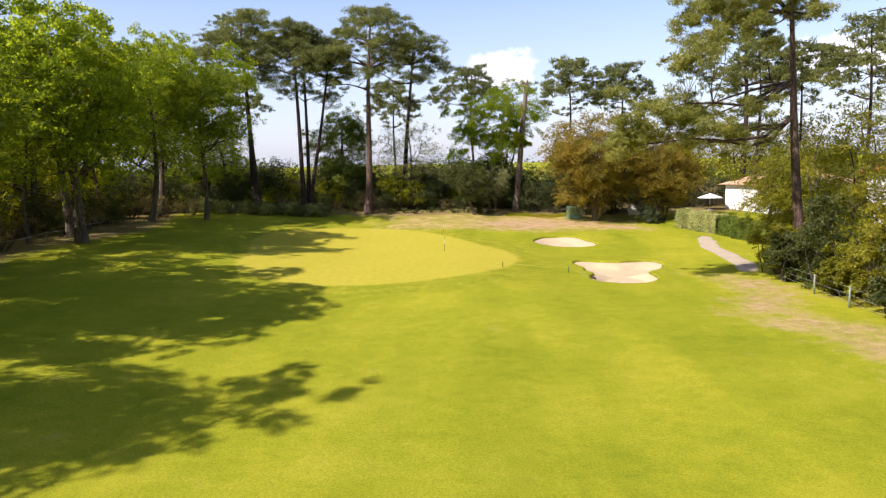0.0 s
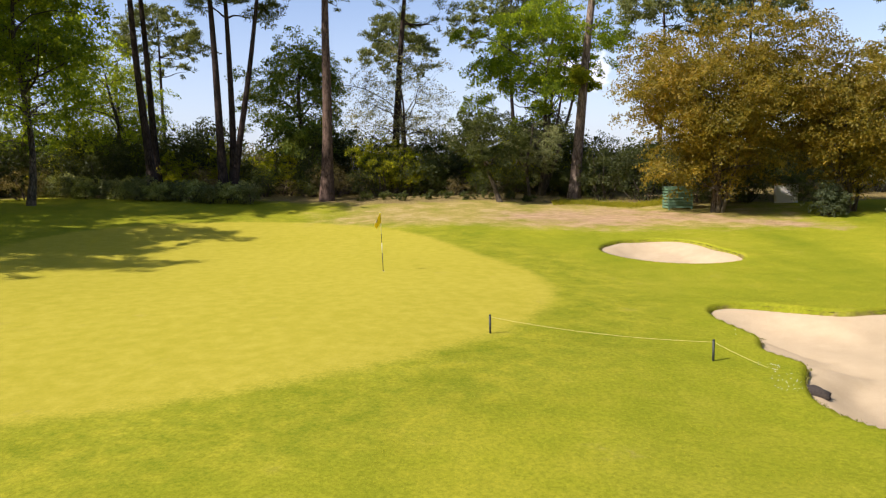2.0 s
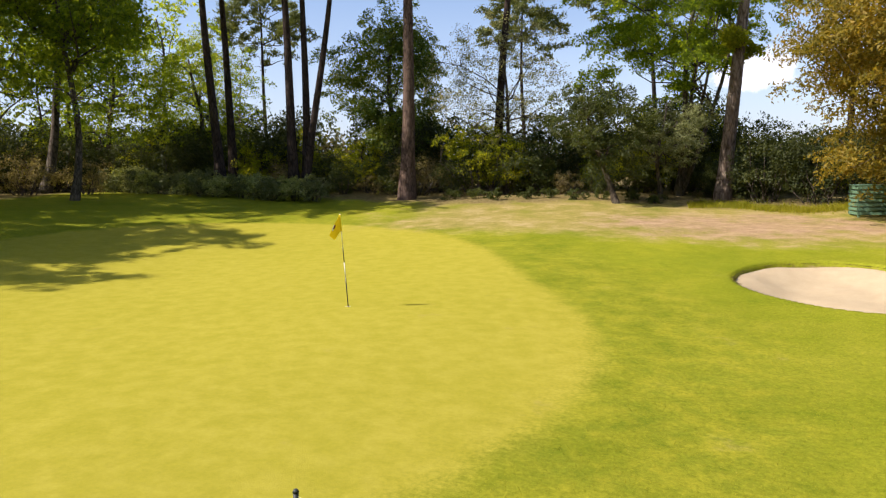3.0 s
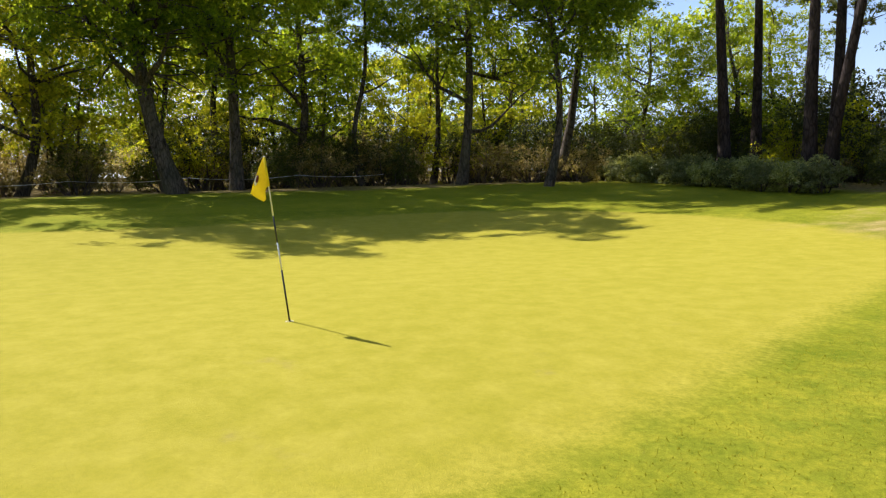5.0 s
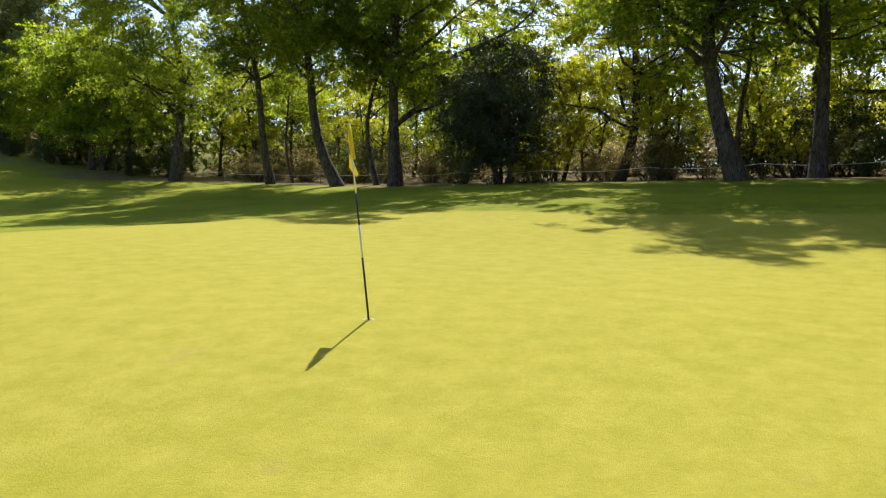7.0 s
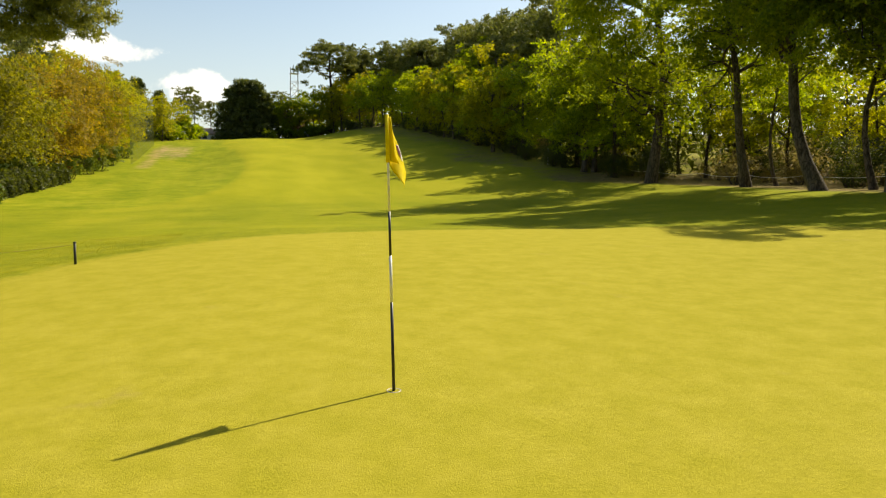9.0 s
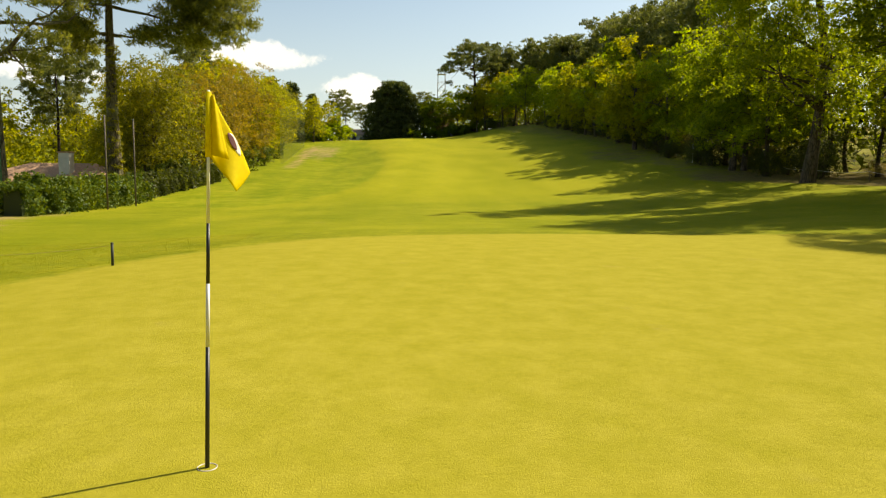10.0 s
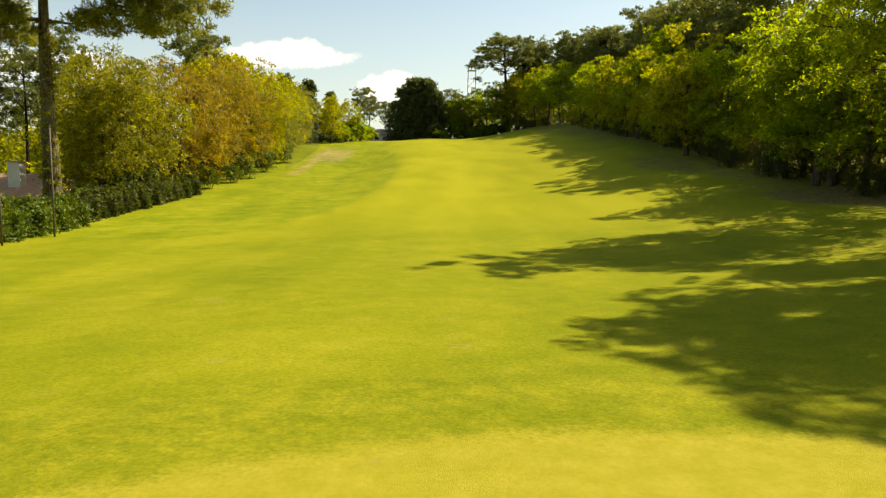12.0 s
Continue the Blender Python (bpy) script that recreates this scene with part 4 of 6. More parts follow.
# prototypes of the undergrowth, the wood and the hill, placed as the first of their kind
protos["dark_shrub"] = bush("undergrowth_bush", -27.0, 29.5, 4.6, 2.8, "dense dark green undergrowth bush", 301, LEAF_SHRUB, 5600, 0.2, 0.16, 64, group="undergrowth")
protos["brown_shrub"] = bush("bramble_bush", -34.5, 9.5, 3.4, 2.6, "brown tangled bramble with small dull leaves", 302, LEAF_BROWN, 2800, 0.17, 0.14, 30, twigs=22, group="undergrowth")
protos["green_shrub"] = bush("sapling_bush", -41.5, -18.0, 5.2, 2.6, "bright green sapling thicket", 303, LEAF_YELLOW, 3000, 0.22, 0.19, 34, twigs=16, group="undergrowth")
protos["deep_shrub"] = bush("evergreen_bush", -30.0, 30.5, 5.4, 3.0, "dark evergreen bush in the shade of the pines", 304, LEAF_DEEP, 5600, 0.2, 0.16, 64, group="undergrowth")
protos["wood_oak"] = tree("woodland_oak", -46.0, -30.0, 18, 5.2, "woodland oak in yellow-green leaf", "tree", 311, LEAF_YELLOW, girth=0.24, low=0.2, clumps=50, clump=1.4, count=5200, length=0.38, width=0.32, limbs=9, group="woodland trees")
protos["wood_green"] = tree("woodland_oak", -47.0, -12.0, 19, 5.0, "woodland oak in green leaf", "tree", 312, LEAF_OAK, girth=0.24, low=0.2, clumps=50, clump=1.4, count=5200, length=0.38, width=0.32, limbs=9, group="woodland trees")
protos["row_yellow"] = tree("woodland_oak", -39.5, -46.5, 13, 4.6, "young woodland oak in thin yellow-green leaf", "tree", 321, LEAF_YELLOW, girth=0.15, low=0.12, clumps=64, clump=1.05, count=11000, length=0.24, width=0.2, limbs=10, stems=2, group="woodland trees")
protos["row_green"] = tree("woodland_oak", -40.5, -20.5, 14, 4.6, "young woodland oak in thin green leaf", "tree", 322, LEAF_OAK, girth=0.16, low=0.14, clumps=64, clump=1.05, count=11000, length=0.24, width=0.2, limbs=10, group="woodland trees")
protos["wood_pine"] = tree("woodland_pine", -52.0, 22.0, 21, 5.6, "woodland pine with a bare trunk and dark crown", "tree", 313, NEEDLE, BARK_PINE_SHADED, girth=0.24, low=0.6, clumps=46, clump=1.5, count=8000, length=0.5, width=0.14, limbs=12,
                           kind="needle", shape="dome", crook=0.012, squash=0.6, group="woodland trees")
protos["hill_oak"] = tree("hillside_oak", -31.0, -60.5, 16, 5.2, "leafy oak on the edge of the rising fairway", "tree", 314, LEAF_HILL, girth=0.26, low=0.08, clumps=80, clump=1.4, count=12500, length=0.36, width=0.3, limbs=10, thin=0.2, group="hillside trees")
protos["hill_yellow"] = tree("hillside_oak", -30.0, -86.0, 14.5, 5.0, "yellow-green oak on the edge of the rising fairway", "tree", 315, LEAF_HILL_YELLOW, girth=0.24, low=0.04, clumps=80, clump=1.4, count=12500, length=0.36, width=0.3, limbs=10, thin=0.2, group="hillside trees")
protos["hill_pine"] = tree("hillside_pine", -38.0, -84.0, 21, 4.8, "dark pine standing over the hillside oaks", "tree", 316, NEEDLE, BARK_PINE_SHADED, girth=0.3, low=0.45, clumps=50, clump=1.6, count=6500, length=0.62, width=0.2, limbs=10,
                           kind="needle", shape="umbrella", crook=0.009, squash=0.6, group="hillside trees")

protos["hill_far"] = tree("hillside_oak", -37.0, -112.0, 17, 5.4, "leafy oak on the upper part of the hill", "tree", 317, LEAF_HILL, girth=0.24, low=0.1, clumps=56, clump=1.6, count=4600, length=0.54, width=0.46, limbs=6, thin=0.2, group="hillside trees")
protos["hill_far_yellow"] = tree("hillside_oak", -36.0, -120.0, 16, 5.4, "yellow-green oak on the upper part of the hill", "tree", 318, LEAF_HILL_YELLOW, girth=0.24, low=0.08, clumps=56, clump=1.6, count=4600, length=0.54, width=0.46, limbs=6, thin=0.2, group="hillside trees")

# thicket behind the green
for k in range(34):
    x = -48 + k * 2.0 + rng.uniform(-0.8, 0.8)
    for row in range(3):
        y = 29.5 + row * 3.4 + rng.uniform(-1, 1.4) + 3.0 * float(smooth(0, 8, x))
        if 12 < x < 24 and row == 0:
            continue
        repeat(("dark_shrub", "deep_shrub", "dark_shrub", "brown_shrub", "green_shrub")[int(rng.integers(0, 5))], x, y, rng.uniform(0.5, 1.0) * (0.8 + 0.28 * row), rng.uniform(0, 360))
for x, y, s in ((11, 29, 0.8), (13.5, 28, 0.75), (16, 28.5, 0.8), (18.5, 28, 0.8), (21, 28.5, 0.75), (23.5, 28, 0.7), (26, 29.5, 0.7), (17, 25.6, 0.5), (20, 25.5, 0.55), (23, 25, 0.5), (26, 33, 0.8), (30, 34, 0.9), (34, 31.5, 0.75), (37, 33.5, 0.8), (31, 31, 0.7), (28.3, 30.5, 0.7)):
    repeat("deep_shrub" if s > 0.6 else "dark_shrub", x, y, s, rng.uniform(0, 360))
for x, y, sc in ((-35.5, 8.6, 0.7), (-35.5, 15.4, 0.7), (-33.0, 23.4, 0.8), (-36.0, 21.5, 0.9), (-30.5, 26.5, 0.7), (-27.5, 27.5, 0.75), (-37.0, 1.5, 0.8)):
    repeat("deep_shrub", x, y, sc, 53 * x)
# thicket on the west side, under and behind the oaks
for k in range(46):
    y = -52 + k * 1.75 + rng.uniform(-0.6, 0.6)
    repeat(("brown_shrub", "brown_shrub", "green_shrub", "brown_shrub", "dark_shrub")[int(rng.integers(0, 5))], -37.5 - rng.uniform(0, 5) + 2.5 * (y > -4), y, rng.uniform(0.4, 0.75) + 0.25 * (y > -4), rng.uniform(0, 360))
    if k % 2 == 0:
        repeat(("green_shrub", "dark_shrub", "brown_shrub")[int(rng.integers(0, 3))], -46.0 - rng.uniform(0, 9), y, rng.uniform(0.9, 1.4), rng.uniform(0, 360))
for k in range(5):
    repeat(("wood_green", "wood_green", "wood_oak")[k % 3], -37.5 - rng.uniform(0, 3), -72 + k * 5.2 + rng.uniform(-1.2, 1.2), rng.uniform(0.6, 0.75), rng.uniform(0, 360))
# thin bright trees of the second row, lit from behind
for k in range(13):
    repeat(("row_yellow", "row_green", "row_yellow")[k % 3], -40.0 - rng.uniform(0, 5), -52 + k * 6.0 + rng.uniform(-1.5, 1.5), rng.uniform(0.75, 1.0), rng.uniform(0, 360))
for x, y, sc in ((-40.5, -20.5, 0.85), (-37.0, -22.5, 0.9), (-41.5, -15.0, 0.8), (-42.0, -9.5, 0.85)):
    repeat("row_yellow" if y > -19 else "row_green", x, y, sc, 31 * y)
# the wood behind
for k in range(17):
    if k in (5, 7, 8):
        continue
    repeat(("wood_oak", "wood_green", "wood_pine", "wood_oak", "wood_green")[k % 5], -47.0 - rng.uniform(0, 24), -58 + k * 5.7 + rng.uniform(-1.5, 1.5), rng.uniform(0.55, 0.78), rng.uniform(0, 360))
for k in range(12):
    repeat(("wood_green", "dark_shrub")[k % 2], -41.5 - rng.uniform(0, 4), -4 + k * 3.4 + rng.uniform(-1, 1), rng.uniform(0.5, 0.65) if k % 2 == 0 else 1.2, rng.uniform(0, 360))
for x, y, kk, s in ((-33.2, -7.5, "brown_shrub", 0.8), (-34, 5.6, "brown_shrub", 0.85), (-33.4, 10.5, "dark_shrub", 0.6), (-33.8, 16, "brown_shrub", 0.9), (-31.5, 18.4, "brown_shrub", 0.75), (-29, 20.5, "brown_shrub", 0.7), (-34.5, 23, "brown_shrub", 1.0),
                    (-33.8, -20.6, "dark_shrub", 0.6), (-34.5, -30.5, "dark_shrub", 0.75), (-34.4, -41, "brown_shrub", 0.8), (-33.6, 2.8, "dark_shrub", 0.55)):
    repeat(kk, x, y, s, rng.uniform(0, 360))
for x, y in ((-44, 34), (-37, 37), (-31, 44), (-8, 52), (4, 48), (17.6, 43), (25, 41.1), (38, 28), (46, 34), (42, 12)):
    repeat("wood_pine" if x > -36 else "wood_green", x, y, rng.uniform(0.8, 1.02) if x > -36 else 0.9, rng.uniform(0, 360))
# the west flank of the hill
y = -54.0
while y > -186:
    edge_x = -30.5 + 9.0 * float(smooth(-150, -186, y))
    near = y > -108
    repeat(("hill_oak" if near else "hill_far") if rng.random() < 0.62 or y > -80 else ("hill_yellow" if near else "hill_far_yellow"), edge_x - rng.uniform(0, 2.5), y, rng.uniform(0.66, 0.8) + 0.13 * (y > -72), rng.uniform(0, 360))
    repeat(("dark_shrub", "green_shrub", "brown_shrub")[int(rng.integers(0, 3))], edge_x - 3.5 - rng.uniform(0, 3), y + 2, rng.uniform(0.7, 1.1), rng.uniform(0, 360))
    for _ in range(2):
        repeat(("green_shrub", "dark_shrub", "dark_shrub")[int(rng.integers(0, 3))], edge_x - rng.uniform(-0.6, 3.2), y + rng.uniform(0, 6), rng.uniform(0.35, 0.75), rng.uniform(0, 360))
    repeat("hill_far" if rng.random() < 0.7 else "hill_far_yellow", edge_x - rng.uniform(5, 8), y - 2, rng.uniform(0.66, 0.82), rng.uniform(0, 360))
    if y < -84:
        for _ in range(2):
            repeat("hill_pine", edge_x - rng.uniform(8, 15), y - rng.uniform(0, 6), rng.uniform(0.84, 1.04), rng.uniform(0, 360))
    y -= 6.0
for x, y, s in ((-5.0, -194, 0.62), (-7.6, -195, 0.68), (-10.4, -196, 0.7), (-6.2, -198, 0.72), (-9.5, -209, 0.72), (-13.2, -207, 0.8), (-14.6, -196, 0.82), (-16.6, -193, 0.8), (-19.5, -189, 0.85), (-21.6, -188, 0.95), (-25, -187, 0.95), (-5, -209, 0.6), (-29, -184, 1.0), (-19.5, -197, 0.95), (-23, -196, 1.0)):
    repeat("hill_far" if x > -18 else "hill_far_yellow", x, y, s, rng.uniform(0, 360))
for x, y, s in ((-5.4, -199, 0.62), (-25.6, -197, 1.1), (-28, -199, 0.95), (-31, -196, 1.0)):
    repeat("hill_pine", x, y, s, rng.uniform(0, 360))

tree("umbrella_pine", -18.7, -192.0, 24.5, 10.5, "large spreading umbrella pine on the skyline", "tree", 319, NEEDLE, BARK_PINE_SHADED, girth=0.5, low=0.52, clumps=90, clump=1.7, count=20000, length=0.6, width=0.15, limbs=22,
     kind="needle", shape="dome", crook=0.02, squash=0.55)
# east side: bronze and olive trees, hedge, pines
EAST = "trees along the east of the fairway"
for x, y, h, r, leafy, sd in ((23.2, -63.5, 12.0, 4.2, LEAF_OLIVE, 1), (23.4, -69.0, 12.6, 5.2, LEAF_OLIVE, 2), (22.8, -78.5, 12.6, 5.6, LEAF_RUST, 3), (22.6, -88.5, 14.2, 6.0, LEAF_RUST, 4),
                              (22.8, -99, 14.4, 5.8, LEAF_RUST, 5), (28.0, -74.0, 14.0, 5.0, LEAF_OLIVE, 6), (23.0, -110, 14.2, 5.6, LEAF_HILL_YELLOW, 7), (30, -82, 14.5, 5.4, LEAF_OLIVE, 8),
                              (23.6, -121, 12.6, 5.4, LEAF_HILL_YELLOW, 9), (24.4, -132, 12.5, 5.2, LEAF_OLIVE, 10), (25.4, -144, 11.5, 4.8, LEAF_OLIVE, 11)):
    tree("flowering_tree" if leafy is LEAF_RUST else "hedgerow_tree", x, y, h, r, "dense hedgerow tree with bronze-orange young leaves" if leafy is LEAF_RUST else "dense hedgerow tree in olive-yellow leaf", "tree",
         400 + sd, leafy, girth=0.16, low=0.02, clumps=150, clump=1.2, count=19000, length=0.27, width=0.21, limbs=8, stems=3, group=EAST)
tree("maritime_pine", 27.1, -46.7, 21.5, 6.6, "tall pine with drooping needle clumps", "tree", 422, NEEDLE_LIT, BARK_PINE_LIT, girth=0.5, low=0.44, clumps=60, clump=1.35, count=24000, length=0.32, width=0.09, limbs=16, tufts=9,
     kind="needle", shape="umbrella", crook=0.009, squash=0.6, off=(-3.0, 0))
pine_with_ivy = tree("ivy_clad_pine", 22.6, -55.0, 21.0, 6.0, "tall pine with ivy climbing its trunk", "tree", 421, NEEDLE_LIT, BARK_PINE_LIT, girth=0.56, low=0.78, clumps=16, clump=1.7, count=66000, length=0.36, width=0.085, limbs=10, tufts=12,
                     kind="needle", shape="dome", crook=0.009, squash=0.6,
                     boughs=((26, (-10.6, -5.0), (-3, 3), (12.4, 16.5)), (18, (-9, -2), (-3, 3), (15.8, 19.5)), (9, (1.6, 4.2), (-2, 2), (11.4, 13.6)), (10, (1, 5.5), (-3, 3), (15, 18.5)), (5, (-5, -2.2), (-1.5, 1.5), (11.4, 12.8))))
rng_ivy = np.random.default_rng(8)
ivy_at = [((0.52 - 0.0035 * k) * math.cos(2.4 * k), (0.52 - 0.0035 * k) * math.sin(2.4 * k), 0.2 + k * 0.17) for k in range(72)]
part("ivy", quick_mesh("ivy", leaves(rng_ivy, ivy_at, [0.2 + 0.2 * abs(math.sin(k * 1.9)) for k in range(72)], 8000, 0.16, 0.13), 3, LEAF_OLIVE), pine_with_ivy, "green ivy wrapped round the trunk")
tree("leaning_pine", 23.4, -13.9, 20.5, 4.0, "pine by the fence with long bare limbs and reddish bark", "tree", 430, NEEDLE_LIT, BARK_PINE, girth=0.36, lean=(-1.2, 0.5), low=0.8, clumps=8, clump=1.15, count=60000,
     length=0.28, width=0.06, limbs=18, tufts=10, kind="needle", shape="dome", crook=0.012, squash=0.6,
     boughs=((12, (-8.5, -4.5), (-4, 1), (15.5, 19.5)), (16, (-5, 0.4), (-3.5, 2), (14.8, 20)), (9, (-9, -6), (-4, 0), (12.6, 15)), (16, (-13, -8), (-4.5, 0.5), (8.6, 11.6)), (11, (-8, -3), (-3, 2), (8.6, 11.4))))
tree("half_dead_pine", 27.4, -22.0, 20.0, 4.6, "half-dead pine behind the fence with bare dark limbs", "tree", 431, NEEDLE, BARK_PINE_SHADED, girth=0.34, low=0.72, clumps=18, clump=1.1, count=9000,
     length=0.34, width=0.08, limbs=9, tufts=7, kind="needle", shape="dome", crook=0.02, squash=0.55, off=(2.0, 0))
rng_limb = np.random.default_rng(18)
limb_buf = ([], [])
for z0, tip in ((14.6, (-4.9, 0.6, 15.4)), (15.6, (-5.0, 1.2, 17.2)), (15.2, (-2.6, 2.0, 15.0))):
    line_ = bend((0, 0, z0), tip, rng_limb, 0.09, 6, -0.35)
    tube(limb_buf, line_, [0.12 * (1 - 0.14 * i) for i in range(7)], 6)
    for i in (2, 3, 4, 5):
        end = line_[i] + rng_limb.normal(0, 0.4, 3) + np.array((-0.6, 0, 0.1))
        tube(limb_buf, bend(line_[i], end, rng_limb, 0.1, 3), [0.04, 0.03, 0.02, 0.008], 4)
part("dead_limbs", mesh_from("dead_limbs", *limb_buf, BARK_PINE_SHADED, True), [o for o in scene.objects if o.name.startswith("half_dead_pine")][0], "bare grey dead limbs")["kind"] = "stuff"
for k, (x, y, h, r) in enumerate(((22.6, -12.4, 4.4, 2.2), (23.4, -17.6, 4.4, 2.4), (23.6, -22.0, 4.0, 2.3), (23.8, -26.5, 4.4, 2.6), (25.6, -9.5, 3.6, 2.2), (22.0, -14.8, 3.4, 1.6), (22.8, -19.9, 3.4, 1.7), (22.9, -24.6, 3.2, 1.6))):
    bush("fence_bush", x, y, h * (1.35 if k < 5 else 1.0), r, "olive shrub growing through the fence" if k % 2 == 0 else "dark shrub growing through the fence", 440 + k, (LEAF_OLIVE, LEAF_SHRUB)[k % 2], 8000, 0.19, 0.15, 34, group="shrubs along the fence")
hedge("pale_hedge", (24.9, 15.2), (27.1, 9.7), 1.75, 1.6, "clipped hedge with pale variegated leaves", 32, LEAF_PALE, 700, 0.13, 0.1)
bush("dark_bush", 22.4, 18.0, 1.9, 1.1, "dark rounded evergreen bush beside the bronze trees", 228, LEAF_DARK, 9000, 0.11, 0.08, 46, twigs=10, clump=0.4)
hedge("green_hedge", (27.3, 9.2), (28.8, 1.4), 1.7, 1.5, "clipped green hedge beside the gravel path", 33, LEAF_HEDGE, 620, 0.14, 0.1)
hedge("garden_hedge", (19.0, -33.0), (19.9, -51.5), 1.5, 1.5, "clipped green garden hedge behind two net posts", 34, LEAF_HEDGE, 420, 0.2, 0.15, rough=3.0)
hedge("garden_hedge", (20.6, -52.3), (20.2, -74.0), 1.5, 1.3, "darker clipped hedge along the foot of the hedgerow", 35, LEAF_SHRUB, 330, 0.22, 0.16, rough=2.4)
protos["edge_bush"] = bush("edge_bush", 21.2, -66.0, 3.0, 1.7, "rounded green bush at the foot of the hedgerow", 450, LEAF_HEDGE, 4200, 0.19, 0.15, 30, group="bushes at the foot of the hedgerow")
for x, y, s in ((20.9, -72, 0.6), (20.4, -79.5, 0.8), (20.0, -92, 1.0), (20.4, -103, 1.0), (21.0, -117, 1.1), (20.8, -61, 0.5), (19.9, -86.5, 0.7), (22.8, -64, 0.9), (22.3, -58.5, 0.7)):
    repeat("edge_bush", x, y, s, rng.uniform(0, 360))
# dark bushes added behind the hedgerow in place of its shaded recesses
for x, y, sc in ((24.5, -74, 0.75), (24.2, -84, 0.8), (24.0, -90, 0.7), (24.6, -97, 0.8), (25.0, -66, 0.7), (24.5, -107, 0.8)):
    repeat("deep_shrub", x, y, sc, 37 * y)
protos["conifer"] = tree("dark_conifer", 4.6, -190.0, 14.6, 3.6, "dark evergreen conifer on the skyline", "tree", 460, LEAF_CONIFER, girth=0.3, low=0.0, clumps=150, clump=1.2, count=11000, length=0.6, width=0.46, limbs=6, shape="cone", group="conifers on the skyline")
for x, y, s in ((9.4, -192, 0.66), (7.2, -190, 0.86), (2.2, -191, 1.0), (-0.2, -190, 0.94), (-2.0, -192, 0.8), (3.4, -195, 1.04), (0.9, -196, 1.02), (6.2, -196, 0.92), (25.2, -160, 0.85), (28, -150, 0.9), (22, -168, 0.7), (26.5, -155, 0.75)):
    repeat("conifer", x, y, s, rng.uniform(0, 360))
protos["hill_brown"] = tree("hilltop_tree", -8.6, -198.0, 10.5, 4.2, "brownish budding tree on the skyline", "tree", 461, LEAF_BROWN, TWIG, girth=0.2, low=0.08, clumps=60, clump=1.1, count=3400, length=0.4, width=0.32, limbs=8, group="hillside trees")
repeat("hill_brown", -11.6, -201, 0.85, 40)
protos["hill_bush"] = bush("hilltop_bush", -2.6, -187.0, 2.6, 2.4, "low green bush on the crest of the hill", 462, LEAF_HILL, 1800, 0.36, 0.3, 26, group="bushes on the crest")
for x, y, sc in ((16.4, -174, 1.7), (18.2, -168, 2.0), (19.0, -160, 1.6), (15.0, -181, 1.2)):
    repeat("hill_bush", x, y, sc, 29 * y)
for k in range(13):
    repeat("hill_bush", -4.6 - 2.0 * k, -193.5 + 0.28 * k + math.sin(2.3 * k), 1.25 + 0.35 * math.sin(1.7 * k), 67 * k)
for x, y, s in ((18.6, -170, 0.62), (21.2, -163, 0.68), (20.0, -156, 0.55), (27, -124, 0.95), (28.5, -133, 0.95), (29, -143, 0.85), (26.5, -152, 0.7), (32, -148, 0.9), (34, -128, 1.1), (31, -112, 1.1), (36, -140, 1.2)):
    repeat("hill_far_yellow", x, y, s, rng.uniform(0, 360))
for x, y, s in ((21, -226, 0.75), (40, -140, 0.95), (36, -120, 0.9), (47, -100, 0.85), (18, -215, 0.6), (14, -222, 0.55), (40, -82, 0.7), (52, -66, 0.7)):
    repeat("hill_pine", x, y, s, rng.uniform(0, 360))
for x, y, s in ((46, -60, 0.62), (40, -52, 0.5), (44, -74, 0.65), (52, -84, 0.8), (34, -56, 0.38), (40, -62, 0.45), (50, -50, 0.7), (33, -50, 0.36), (36, -88, 0.6), (42, -92, 0.65), (48, -98, 0.7), (33, -79, 0.5), (55, -96, 0.75), (62, -90, 0.8), (68, -100, 0.85), (58, -72, 0.6), (66, -62, 0.7)):
    repeat("hill_far_yellow", x, y, s, rng.uniform(0, 360))


